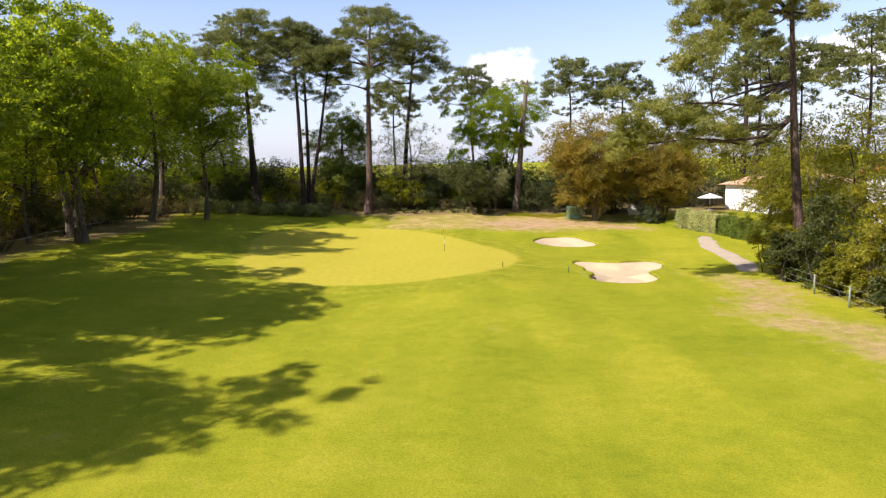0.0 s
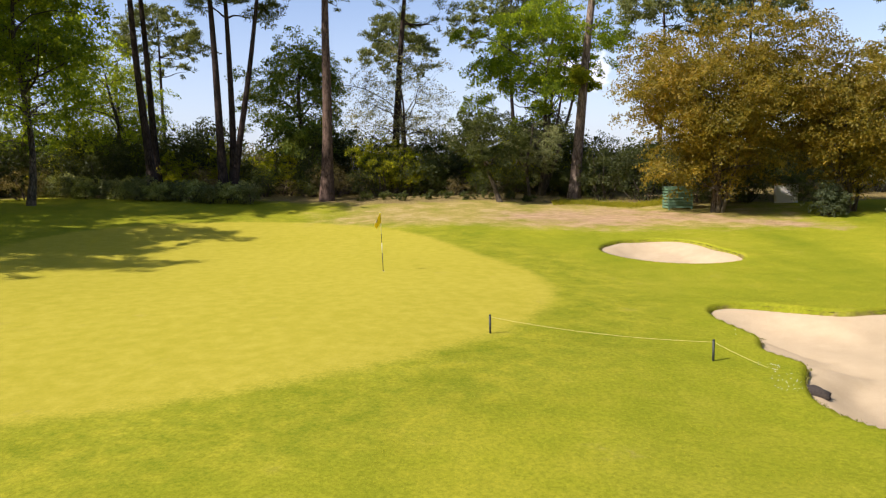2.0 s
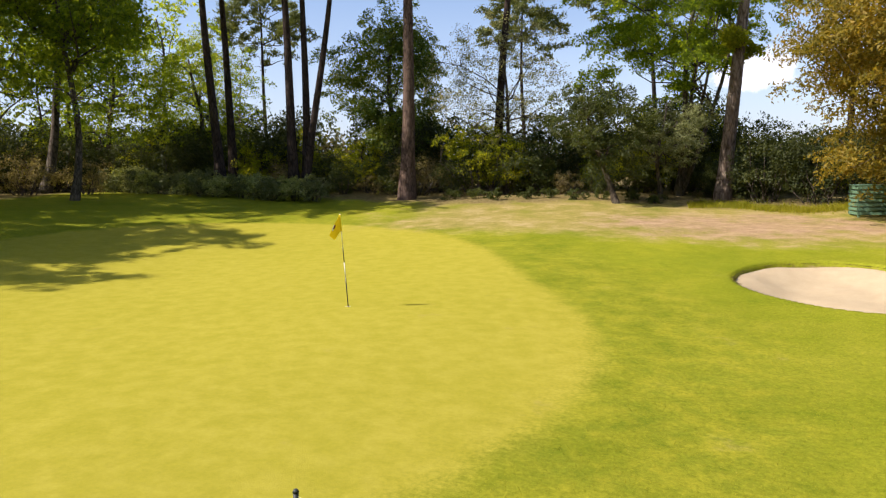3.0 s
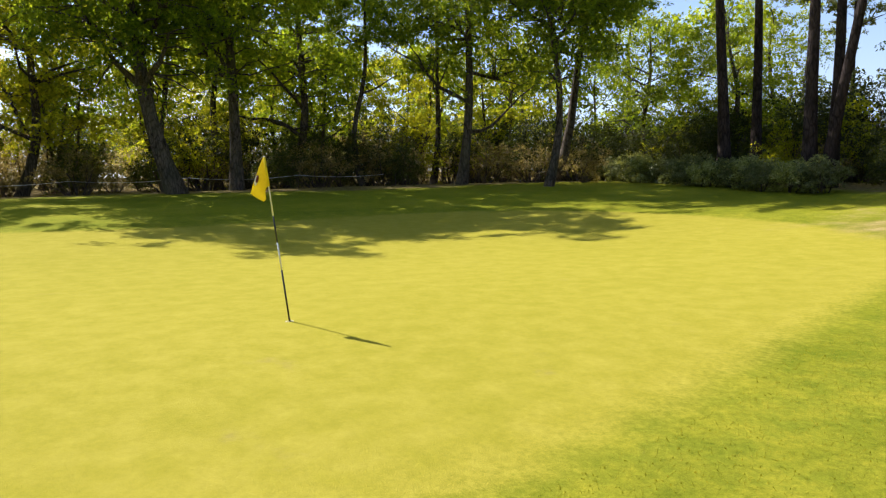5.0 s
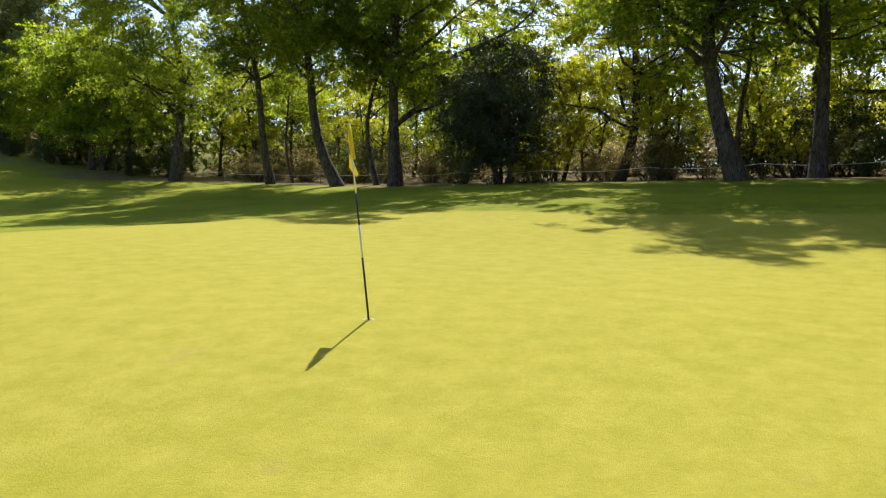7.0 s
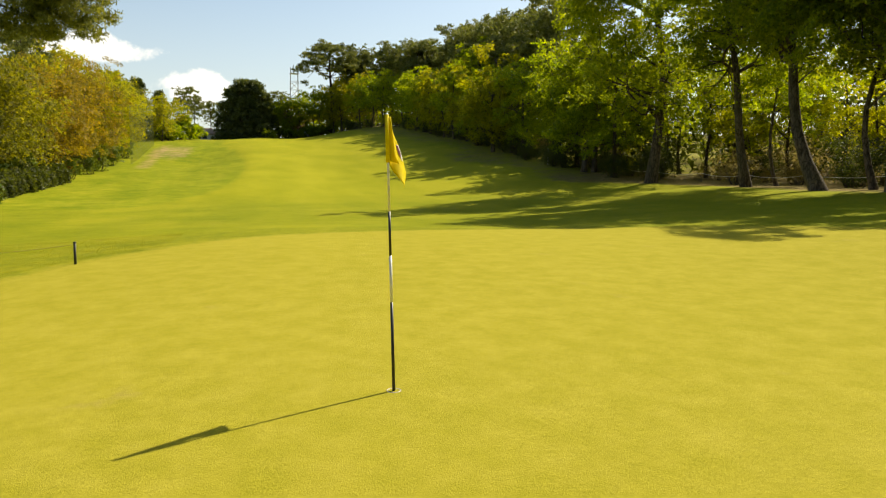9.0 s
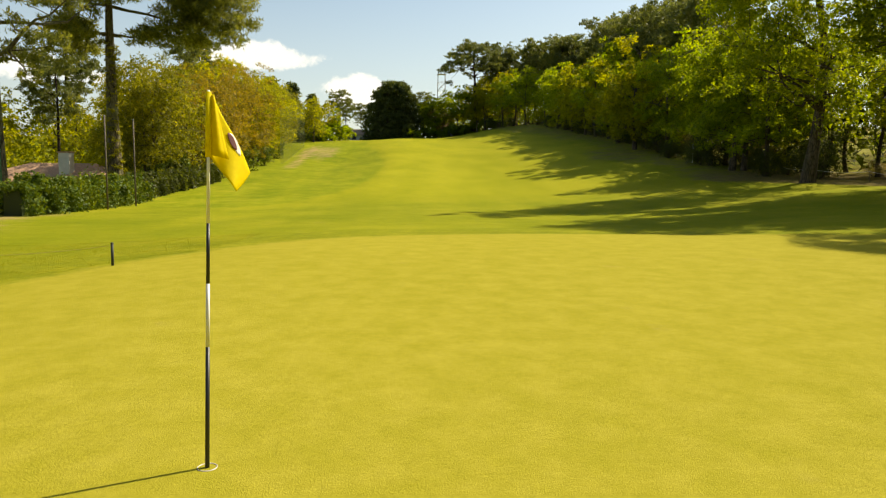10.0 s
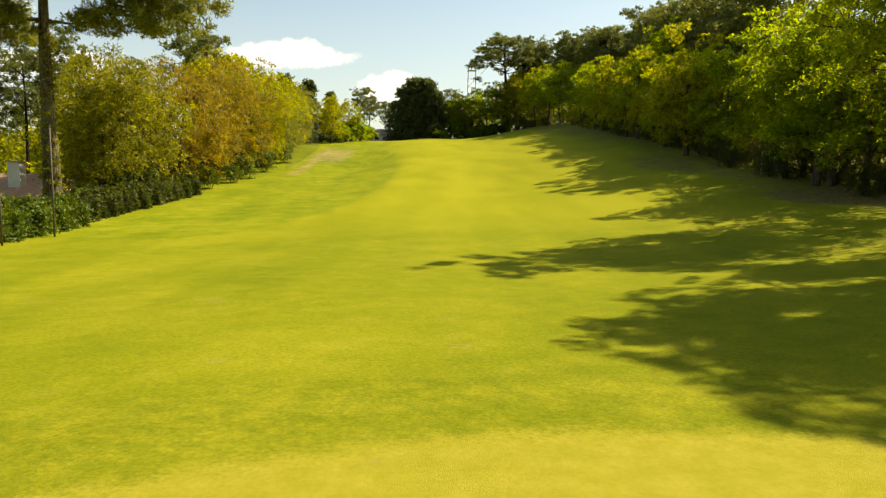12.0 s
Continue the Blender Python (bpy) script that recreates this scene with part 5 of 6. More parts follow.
# ---- the flag and the hole ----
def flagstick():
    root = new("flagstick")
    root.location = (0, 0, at(0, 0))
    foot, tip = Vector((0, 0, -0.12)), Vector((0.018, -0.269, 2.113))
    axis = tip.normalized()
    marks = (-0.12, 0.675, 1.03, 1.37, 2.11)
    for k in range(4):
        bm = bmesh.new()
        cylinder(bm, axis * marks[k], axis * marks[k + 1], 0.0125 - 0.001 * k, 0.0115 - 0.001 * k, 14)
        part("pole_section", finish(bm, "pole_section", (POLE_BLACK, POLE_WHITE)[k % 2], True), root, ("black pole band", "white pole band")[k % 2])
    bm = bmesh.new()
    cylinder(bm, axis * 2.10, axis * 2.125, 0.013, 0.008, 12)
    part("finial", finish(bm, "finial", POLE_WHITE, True), root)
    # the sleeve and the limp cloth that falls from it
    bm = bmesh.new()
    cylinder(bm, axis * 1.745, axis * 2.115, 0.0165, 0.0155, 14)
    part("sleeve", finish(bm, "sleeve", FLAG, True), root, "yellow flag sleeve")

    def cloth(u, v, lift=0.0):
        """A point of the cloth: u along the fly, v down the hoist."""
        out, over = Vector((-0.78, -0.62, 0)), Vector((0.62, -0.78, 0))
        reach = u * (0.238 * (1 - v) + 0.13 * v) * (1.12 - 0.12 * u)
        fold = u * (0.02 - 0.065 * v) + 0.02 * math.sin(2 * math.pi * u) * (0.4 + 0.6 * v) + 0.005 * math.sin(u * 11 + 3 * v) * u + lift
        drop = u * (0.44 * (1 - v) + 0.20 * v) + 0.012 * math.sin(u * 7 + 3 * v) * u
        return axis * (2.11 - 0.365 * v) + out * (0.014 + reach) + over * fold - Vector((0, 0, drop))

    def sheet(name, mat, u0, u1, v0, v1, lift, label, cols=16, rows=14):
        verts, faces = [], []
        for i in range(rows + 1):
            for j in range(cols + 1):
                verts.append(tuple(cloth(u0 + (u1 - u0) * j / cols, v0 + (v1 - v0) * i / rows, lift)))
        for i in range(rows):
            for j in range(cols):
                q = i * (cols + 1) + j
                faces.append((q, q + 1, q + cols + 2, q + cols + 1))
        ob = part(name, mesh_from(name, verts, faces, mat, True), root, label)
        ob.modifiers.new("thickness", "SOLIDIFY").thickness = 0.0025
        return ob

    # the part of the cloth doubled over beside the sleeve
    verts, faces = [], []
    for i in range(9):
        for j in range(7):
            u, v = j / 6, i / 8
            verts.append(tuple(axis * (2.10 - 0.345 * v - 0.02 * u * v) + Vector((-0.78, -0.62, 0)) * (0.012 + u * (0.02 + 0.085 * v)) - Vector((0.62, -0.78, 0)) * (0.018 * math.sin(math.pi * min(1, u * 1.2)) + 0.012 * v)))
    for i in range(8):
        for j in range(6):
            q = i * 7 + j
            faces.append((q, q + 1, q + 8, q + 7))
    fold_ = part("cloth_fold", mesh_from("cloth_fold", verts, faces, FLAG, True), root, "doubled-over strip of the yellow cloth")
    fold_.modifiers.new("thickness", "SOLIDIFY").thickness = 0.0025
    main = sheet("flag_cloth", FLAG, 0, 1, 0, 1, 0.0, "limp yellow flag cloth", 28, 16)
    def disc(mat, cu, cv, ru, rv, lift, label):
        """A round patch lying on the cloth."""
        verts, faces = [tuple(cloth(cu, cv, lift))], []
        for i in range(1, 5):
            for j in range(24):
                a = 2 * math.pi * j / 24
                verts.append(tuple(cloth(cu + ru * i / 4 * math.cos(a), cv + rv * i / 4 * math.sin(a), lift)))
        for j in range(24):
            k = (j + 1) % 24
            faces.append((0, 1 + j, 1 + k))
            for i in range(3):
                faces.append((1 + i * 24 + j, 1 + (i + 1) * 24 + j, 1 + (i + 1) * 24 + k, 1 + i * 24 + k))
        ob = part("emblem", mesh_from("emblem", verts, faces, mat, True), main, label)
        ob.modifiers.new("thickness", "SOLIDIFY").thickness = 0.001

    for lift in (-0.004, 0.004):
        disc(POLE_WHITE, 0.60, 0.12, 0.15, 0.115, lift, "round white emblem field on the cloth")
        disc(EMBLEM_RED, 0.53, 0.17, 0.12, 0.10, lift * 1.6, "dark red emblem on the cloth")
    return tagged(root, "black and white banded flagstick with a limp yellow flag", "golf flag")


FLAG, n, l, b = material("flag_cloth", 0.75, 0, 0.2)
f = noise_node(n, l, 30, 4, 0.6, object_coord(n))
l.new(ramp(n, l, f, [(0.3, (0.76, 0.6, 0.006)), (0.7, (0.86, 0.71, 0.010))]), b.inputs["Base Color"])
t = n.new("ShaderNodeBsdfTranslucent")
t.inputs["Color"].default_value = (0.95, 0.8, 0.02, 1)
sm = n.new("ShaderNodeMixShader")
sm.inputs[0].default_value = 0.35
l.new(b.outputs[0], sm.inputs[1])
l.new(t.outputs[0], sm.inputs[2])
l.new(sm.outputs[0], n["Material Output"].inputs["Surface"])
flagstick()

bm = bmesh.new()
cylinder(bm, (0, 0, -0.12), (0, 0, 0.004), 0.055, 0.055, 32)
bmesh.ops.delete(bm, geom=[f for f in bm.faces if f.normal.z > 0.9], context="FACES")
cup = new("hole_cup", finish(bm, "hole_cup", CUP, True))
cup.location = (0, 0, at(0, 0))
rim = cup.modifiers.new("thickness", "SOLIDIFY")
rim.thickness = 0.004
tagged(cup, "white cup liner of the golf hole around the pole", "golf hole")


# ---- rope stakes at the green ----
def stake(x, y, h):
    root = new("rope_stake")
    root.location = (x, y, at(x, y))
    bm = bmesh.new()
    cylinder(bm, (0, 0, -0.15), (0, 0, h), 0.026, 0.024, 12)
    part("post", finish(bm, "post", STAKE, True), root)
    bm = bmesh.new()
    cylinder(bm, (0, 0, h), (0, 0, h + 0.025), 0.03, 0.018, 12)
    part("cap", finish(bm, "cap", STAKE, True), root)
    return tagged(root, "short dark stake holding a rope at the edge of the green", "stake", "rope stakes")


P1, P2 = (4.27, -9.21), (8.81, -10.22)
stake(*P1, 0.40)
stake(*P2, 0.42)
P3 = (10.4, -10.9)


def rope(name, a, b, sag, lo_a, lo_b, label):
    buf = ([], [])
    pts = []
    for i in range(25):
        f = i / 24
        pts.append((a[0] + (b[0] - a[0]) * f, a[1] + (b[1] - a[1]) * f, (at(*a) + lo_a) * (1 - f) + (at(*b) + lo_b) * f - sag * 4 * f * (1 - f)))
    tube(buf, pts, [0.0048] * 25, 6)
    return tagged(new(name, mesh_from(name, *buf, ROPE, True)), label, "rope")


rope("stake_rope", P1, P2, 0.10, 0.37, 0.39, "thin yellow rope slung between two stakes")
rope("stake_rope", P2, P3, 0.05, 0.39, 0.02, "thin yellow rope running down to the bunker edge")


# ---- distant woods that close the view ----
def far_woods():
    rng = np.random.default_rng(909)
    cs, rs = [], []
    for k in range(620):
        a = rng.uniform(0, 2 * math.pi)
        far = rng.uniform(95, 135) if math.cos(a - math.pi / 2) > -0.3 else rng.uniform(240, 290)
        if math.cos(a - math.pi) > 0.45:
            far = rng.uniform(66, 95)
        x, y = far * math.cos(a), far * math.sin(a)
        if abs(x) < 14 and y < 0:
            continue
        base = at(x, y)
        for h in (2.0, 5.0, 8.0) if y < 40 else (1.0, 2.5, 4.0):
            cs.append((x + rng.uniform(-2, 2), y + rng.uniform(-2, 2), base + h * rng.uniform(0.7, 1.2)))
            rs.append(rng.uniform(2.2, 3.8))
    pts = leaves(rng, cs, rs, 60000, 0.9, 0.7, 0.8)
    ob = new("far_woods", quick_mesh("far_woods", pts, 3, LEAF_SHRUB))
    return tagged(ob, "distant belt of mixed woodland closing the horizon", "woodland", kind="stuff")


far_woods()


def wood_edge(name, leafy, seed, label, place, count, size=0.4):
    """Leafy mid-height growth filling the inside of the wood."""
    rng = np.random.default_rng(seed)
    cs, rs = [], []
    for k in range(240):
        x, y, high = place(rng)
        h = rng.uniform(0.8, high)
        cs.append((x, y, at(x, y) + h))
        rs.append(rng.uniform(1.2, 2.3))
    ob = new(name, quick_mesh(name, leaves(rng, cs, rs, count, size, size * 0.82, 0.8), 3, leafy))
    return tagged(ob, label, "woodland", kind="stuff")


def inside_west(rng):
    return -49 - 13 * rng.random(), rng.uniform(-75, 48), 10.0


def edge_north(rng):
    x = rng.uniform(-50, 34)
    return x, 41 + 6 * rng.random() - 0.06 * abs(x), 4.4 + 2.2 * math.sin(x * 0.33) + 1.4 * math.sin(x * 0.81 + 1)


wood_edge("wood_thicket", LEAF_BROWN, 79, "brown and green undergrowth filling the wood", lambda r: (*inside_west(r)[:2], 4.5), 30000, 0.27)
wood_edge("wood_thicket", LEAF_SHRUB, 74, "dull green low growth inside the wood", lambda r: (*inside_west(r)[:2], 7.0), 26000, 0.27)
wood_edge("wood_thicket", LEAF_BROWN, 75, "brown bramble growth low in the wood", lambda r: (-42 - 7 * r.random(), r.uniform(-60, 44), 2.0), 15000, 0.26)
wood_edge("wood_thicket", LEAF_HILL, 76, "low trees and bushes along the top of the hill", lambda r: (r.uniform(-44, -7) if r.random() < 0.7 else r.uniform(20, 60), r.uniform(-216, -200), 8.0), 26000, 0.55)
wood_edge("wood_thicket", LEAF_HILL_YELLOW, 77, "bright garden trees and bushes up the slope beyond the house", lambda r: (r.uniform(34, 78), r.uniform(-112, -78), 6.5), 22000, 0.5)
wood_edge("wood_thicket", LEAF_SHRUB, 78, "dark undergrowth under the hillside trees", lambda r: (-38 - 7 * r.random(), r.uniform(-205, -58), 4.5), 26000, 0.42)
wood_edge("wood_thicket", LEAF_SHRUB, 73, "dark undergrowth closing the view behind the pines", edge_north, 56000, 0.31)

for k, (x, y, h, r, leafy) in enumerate(((30.5, -4.0, 8.5, 4.4, LEAF_OLIVE), (29.0, -12.0, 9.0, 4.2, LEAF_OLIVE), (34.0, 6.0, 9.5, 4.8, LEAF_SHRUB), (28.5, -22.0, 8.0, 4.0, LEAF_OLIVE), (37.0, -8.0, 11.0, 5.0, LEAF_OLIVE),
                                         (30.0, 34.5, 7.5, 3.6, LEAF_BRONZE), (47.0, 18.0, 12.0, 5.5, LEAF_OLIVE), (29.6, 4.2, 7.0, 3.2, LEAF_OLIVE), (35.5, 15.5, 5.6, 3.2, LEAF_OLIVE), (34, 37, 10.5, 5.0, LEAF_OLIVE), (41, 39, 11, 5.2, LEAF_OLIVE), (48, 41, 12, 5.4, LEAF_BRONZE), (29, 38, 9.5, 4.6, LEAF_OLIVE), (30.5, -30, 8.5, 4.2, LEAF_OLIVE), (33, -18, 10, 4.6, LEAF_BRONZE))):
    tree("garden_tree", x, y, h * (1.22 if y < 20 else 1.0), r, "bushy garden tree in olive-green leaf behind the hedge", "tree", 500 + k, leafy, girth=0.15, low=0.08, clumps=75, clump=1.25, count=11500, length=0.23, width=0.18, limbs=7, stems=2, group="garden trees")


# ---- buildings ----
def house(x, y, turn, wide, deep, wall, ridge, label, z=None, chimney=None, window=True, tile=None):
    root = new("house")
    root.location = (x, y, at(x, y) if z is None else z)
    root.rotation_euler = (0, 0, radians(turn))
    t = 0.25
    for nm, cx, cy, sx, sy in (("wall", 0, -deep / 2 + t / 2, wide, t), ("wall", 0, deep / 2 - t / 2, wide, t), ("wall", -wide / 2 + t / 2, 0, t, deep - 2 * t), ("wall", wide / 2 - t / 2, 0, t, deep - 2 * t)):
        bm = bmesh.new()
        box(bm, cx, cy, wall / 2 - 0.2, sx, sy, wall + 0.4, 0.01)
        part(nm, finish(bm, nm, WHITE_PAINT), root)
    o = 0.55
    for sgn in (-1, 1):
        # one slope of the roof with rows of barrel tiles
        verts, faces = [], []
        cols, rows = int(wide / 0.12), 9
        for i in range(rows + 1):
            f = i / rows
            for j in range(cols + 1):
                px = -wide / 2 - o + (wide + 2 * o) * j / cols
                hip = (1 - abs(px) / (wide / 2 + o)) * (wide / 2 + o) / (deep / 2 + o)
                py = sgn * (deep / 2 + o) * (1 - f)
                pz = wall + (ridge - wall) * min(f, max(0.0, hip) * 1.0) + 0.035 * (j % 2) + 0.02 * ((i * 3) % 2)
                verts.append((px, py, pz))
        for i in range(rows):
            for j in range(cols):
                a = i * (cols + 1) + j
                faces.append((a, a + 1, a + cols + 2, a + cols + 1))
        r = part("roof_slope", mesh_from("roof_slope", verts, faces, tile or TILE), root, "clay tile roof slope")
        r.modifiers.new("thickness", "SOLIDIFY").thickness = 0.09
    if chimney:
        bm = bmesh.new()
        cx, cy, top = chimney
        box(bm, cx, cy, (wall + top) / 2, 1.1, 0.8, top - wall, 0.03)
        ch = part("chimney", finish(bm, "chimney", WHITE_PAINT), root, "white rendered chimney")
        bm = bmesh.new()
        box(bm, cx, cy, top + 0.06, 1.3, 1.0, 0.12, 0.02)
        part("chimney_cap", finish(bm, "chimney_cap", TILE), ch)
    if window:
        for px in (-wide * 0.28, wide * 0.22):
            bm = bmesh.new()
            box(bm, px, deep / 2 + 0.01, wall * 0.55, 1.3, 0.08, 1.2, 0.01)
            w = part("window", finish(bm, "window", WHITE_PAINT), root)
            bm = bmesh.new()
            box(bm, px, deep / 2 + 0.06, wall * 0.55, 1.12, 0.03, 1.02)
            part("pane", finish(bm, "pane", GLASS_DARK), w)
    return tagged(root, label, "house")


house(33.6, -69.5, -8, 15.0, 8.0, 2.3, 4.1, "low white house with a clay tile roof and white chimney", -2.1, (-1.9, 2.4, 5.2))
house(41.8, 27.0, 28, 12.0, 9.0, 3.0, 4.9, "white single-storey house with a clay tile roof", None)
house(48.0, 12.5, 0, 7.5, 7.0, 5.4, 7.2, "white two-storey house with a red tile roof among garden trees", None, None, True, TILE_RED)
house(13.0, -195.0, 14, 6.8, 5.0, 1.55, 3.2, "small white house with a brown tile roof on the hill", 9.9, None, True, TILE_BROWN)
house(-13.0, -199.0, -8, 6.0, 4.0, 2.4, 3.6, "small white cabin with a reddish roof under the skyline trees", None)


def parasol(x, y, cloth=None, label="open white garden parasol behind the hedge", tall=1.95):
    root = new("parasol")
    root.location = (x, y, at(x, y))
    bm = bmesh.new()
    cylinder(bm, (0, 0, -0.05), (0, 0, tall), 0.03, 0.025, 10)
    part("pole", finish(bm, "pole", POLE_WHITE, True), root)
    bm = bmesh.new()
    bmesh.ops.create_cone(bm, cap_ends=False, segments=8, radius1=1.55, radius2=0.05, depth=0.5, matrix=Matrix.Translation((0, 0, tall - 0.2)))
    c = part("canopy", finish(bm, "canopy", cloth or SHADE_CLOTH), root)
    c.modifiers.new("thickness", "SOLIDIFY").thickness = 0.02
    bm = bmesh.new()
    cylinder(bm, (0, 0, -0.02), (0, 0, 0.08), 0.35, 0.3, 16)
    part("base", finish(bm, "base", STEEL, True), root)
    return tagged(root, label, "parasol")


parasol(32.2, 27.3)


def low_wall(x, y, turn):
    """A short white garden wall with a coping."""
    root = new("low_wall")
    root.location = (x, y, at(x, y))
    root.rotation_euler = (0, 0, radians(turn))
    bm = bmesh.new()
    box(bm, 0, 0, 0.55, 1.5, 0.25, 1.3, 0.02)
    part("wall", finish(bm, "wall", WHITE_PAINT), root)
    bm = bmesh.new()
    box(bm, 0, 0, 1.23, 1.6, 0.35, 0.06, 0.015)
    part("coping", finish(bm, "coping", TILE), root)
    return tagged(root, "short white rendered garden wall behind the bronze trees", "wall")


low_wall(22.3, 24.6, 8)


def slatted_bin(x, y):
    root = new("slatted_bin")
    root.location = (x, y, at(x, y))
    root.rotation_euler = (0, 0, radians(8))
    for px in (-0.72, 0.72):
        for py in (-0.5, 0.5):
            bm = bmesh.new()
            box(bm, px, py, 0.66, 0.09, 0.09, 1.4, 0.008)
            part("post", finish(bm, "post", BIN_GREEN), root)
    for k in range(7):
        z = 0.14 + k * 0.19
        for sx, sy, cx, cy in ((1.62, 0.03, 0, -0.56), (1.62, 0.03, 0, 0.56), (0.03, 1.0, -0.78, 0), (0.03, 1.0, 0.78, 0)):
            bm = bmesh.new()
            box(bm, cx, cy, z, sx, sy, 0.13, 0.006)
            part("slat", finish(bm, "slat", BIN_GREEN), root)
    bm = bmesh.new()
    box(bm, 0, 0, 1.4, 1.66, 1.16, 0.05, 0.01)
    part("lid", finish(bm, "lid", BIN_GREEN), root)
    return tagged(root, "green slatted wooden bin enclosure under the bronze tree", "bin")


slatted_bin(14.9, 22.6)


# ---- fences ----
def tall_post(x, y, h, r=0.055):
    root = new("net_post")
    root.location = (x, y, at(x, y))
    bm = bmesh.new()
    cylinder(bm, (0, 0, -0.3), (0, 0, h), r, r * 0.8, 10)
    part("post", finish(bm, "post", WOOD_POST, True), root)
    bm = bmesh.new()
    cylinder(bm, (0, 0, h), (0, 0, h + 0.05), r, r * 0.5, 10)
    part("cap", finish(bm, "cap", STEEL, True), root)
    return tagged(root, "tall thin dark net post in front of the garden hedge", "post", "net posts")


for x, y, h in ((17.7, -41.4, 5.8), (17.7, -46.0, 5.9)):
    tall_post(x, y, h)
NET, n, l, b = material("green_net", 0.9, 0, 0.1)
b.inputs["Base Color"].default_value = (0.07, 0.21, 0.10, 1)


NET_GREY, n, l, b = material("grey_net", 0.9, 0, 0.1)
b.inputs["Base Color"].default_value = (0.24, 0.26, 0.13, 1)


def net(name, a, b, z0, z1, label, mesh=0.12, thick=0.012, cord=None):
    """A net of crossing cords."""
    a, b = Vector((*a, 0)), Vector((*b, 0))
    span = (b - a).length
    d = (b - a) / span
    buf = ([], [])
    k = 0
    while k * mesh <= span:
        p = a + d * k * mesh
        base = at(p.x, p.y)
        tube(buf, [(p.x, p.y, base + z0), (p.x, p.y, base + z1)], [thick, thick], 3)
        k += 1
    row = [a + d * span * i / 12 for i in range(13)]
    k = 0
    while z0 + k * mesh <= z1:
        tube(buf, [(p.x, p.y, at(p.x, p.y) + z0 + k * mesh) for p in row], [thick] * 13, 3)
        k += 1
    return tagged(new(name, mesh_from(name, *buf, cord or NET)), label, "net")


net("green_net", (26.3, -40.2), (25.6, -44.2), 0.4, 8.2, "tall green ball-stop net on the garden side", 0.06, 0.011)
net("green_net", (18.6, -107.0), (19.4, -138.0), 0.1, 8.6, "tall grey-green ball-stop net beside the hedgerow", 0.5, 0.011, NET_GREY)


def wire_fence(name, pts, h, label):
    root = new(name)
    root.location = (*pts[0], at(*pts[0]))
    for (x, y) in pts:
        bm = bmesh.new()
        z = at(x, y) - root.location.z
        cylinder(bm, (x - pts[0][0], y - pts[0][1], z - 0.2), (x - pts[0][0], y - pts[0][1], z + h), 0.06 if name == "garden_fence" else 0.02, 0.055 if name == "garden_fence" else 0.018, 10)
        part("post", finish(bm, "post", FENCE_GREEN if name == "garden_fence" else WOOD_POST, True), root)
    for f in (0.3, 0.62, 0.95) if name == "garden_fence" else (0.95,):
        buf = ([], [])
        run = []
        for (xa, ya), (xb, yb) in zip(pts, pts[1:]):
            for i in range(8):
                q = i / 8
                x, y = xa + (xb - xa) * q, ya + (yb - ya) * q
                run.append((x - pts[0][0], y - pts[0][1], at(x, y) - root.location.z + h * f - (0.05 if name == "garden_fence" else 0.16) * 4 * q * (1 - q)))
        tube(buf, run, [0.010 if name == "garden_fence" else 0.011] * len(run), 5)
        part("wire", mesh_from("wire", *buf, FENCE_GREEN if name == "garden_fence" else SHADE_CLOTH, True), root)
    return tagged(root, label, "fence")


wire_fence("garden_fence", [(21.6, -15.2 - 3.65 * k) for k in range(6)], 1.15, "green post and wire fence half hidden by shrubs")
wire_fence("rope_fence", [(-32.7 + 0.5 * math.sin(k * 2.1), -56 + 6.0 * k) for k in range(12)], 0.8, "single pale rope on low posts through the wood")


def marker(x, y, h):
    root = new("marker_stake")
    root.location = (x, y, at(x, y))
    bm = bmesh.new()
    cylinder(bm, (0, 0, -0.2), (0, 0, h), 0.035, 0.03, 10)
    part("post", finish(bm, "post", POLE_WHITE, True), root)
    bm = bmesh.new()
    cylinder(bm, (0, 0, h), (0, 0, h + 0.06), 0.05, 0.02, 10)
    part("cap", finish(bm, "cap", POLE_BLACK, True), root)
    return tagged(root, "white distance marker stake at the wood's edge", "stake")


marker(-30.6, -68.8, 1.9)


def tower(x, y, h):
    root = new("lattice_tower")
    root.location = (x, y, at(x, y))
    w = 1.7
    for sx in (-1, 1):
        for sy in (-1, 1):
            bm = bmesh.new()
            cylinder(bm, (sx * w, sy * w, -0.3), (sx * w * 0.8, sy * w * 0.8, h), 0.11, 0.1, 8)
            part("leg", finish(bm, "leg", STEEL), root)
    k = 0
    while k * 3.0 < h - 3:
        for a, c in (((-1, -1), (1, -1)), ((1, -1), (1, 1)), ((1, 1), (-1, 1)), ((-1, 1), (-1, -1))):
            for lo, hi in ((0.0, 3.0), (3.0, 0.0), (3.0, 3.0)):
                bm = bmesh.new()
                cylinder(bm, (a[0] * w * 0.9, a[1] * w * 0.9, k * 3.0 + lo), (c[0] * w * 0.9, c[1] * w * 0.9, k * 3.0 + hi), 0.06, 0.06, 5)
                part("brace", finish(bm, "brace", STEEL), root)
        k += 1
    for sx, sy, tall in ((-1.2, 0.4, 2.6), (0.2, -1.1, 3.4), (1.3, 0.8, 2.2)):
        bm = bmesh.new()
        box(bm, sx, sy, h + tall / 2, 0.35, 0.25, tall, 0.03)
        part("antenna_panel", finish(bm, "antenna_panel", STEEL), root)
    bm = bmesh.new()
    box(bm, 0, 0, h, 3.4, 3.4, 0.14, 0.02)
    part("platform", finish(bm, "platform", STEEL), root)
    return tagged(root, "grey lattice tower above the far trees", "tower")


tower(-13.6, -274, 27.0)


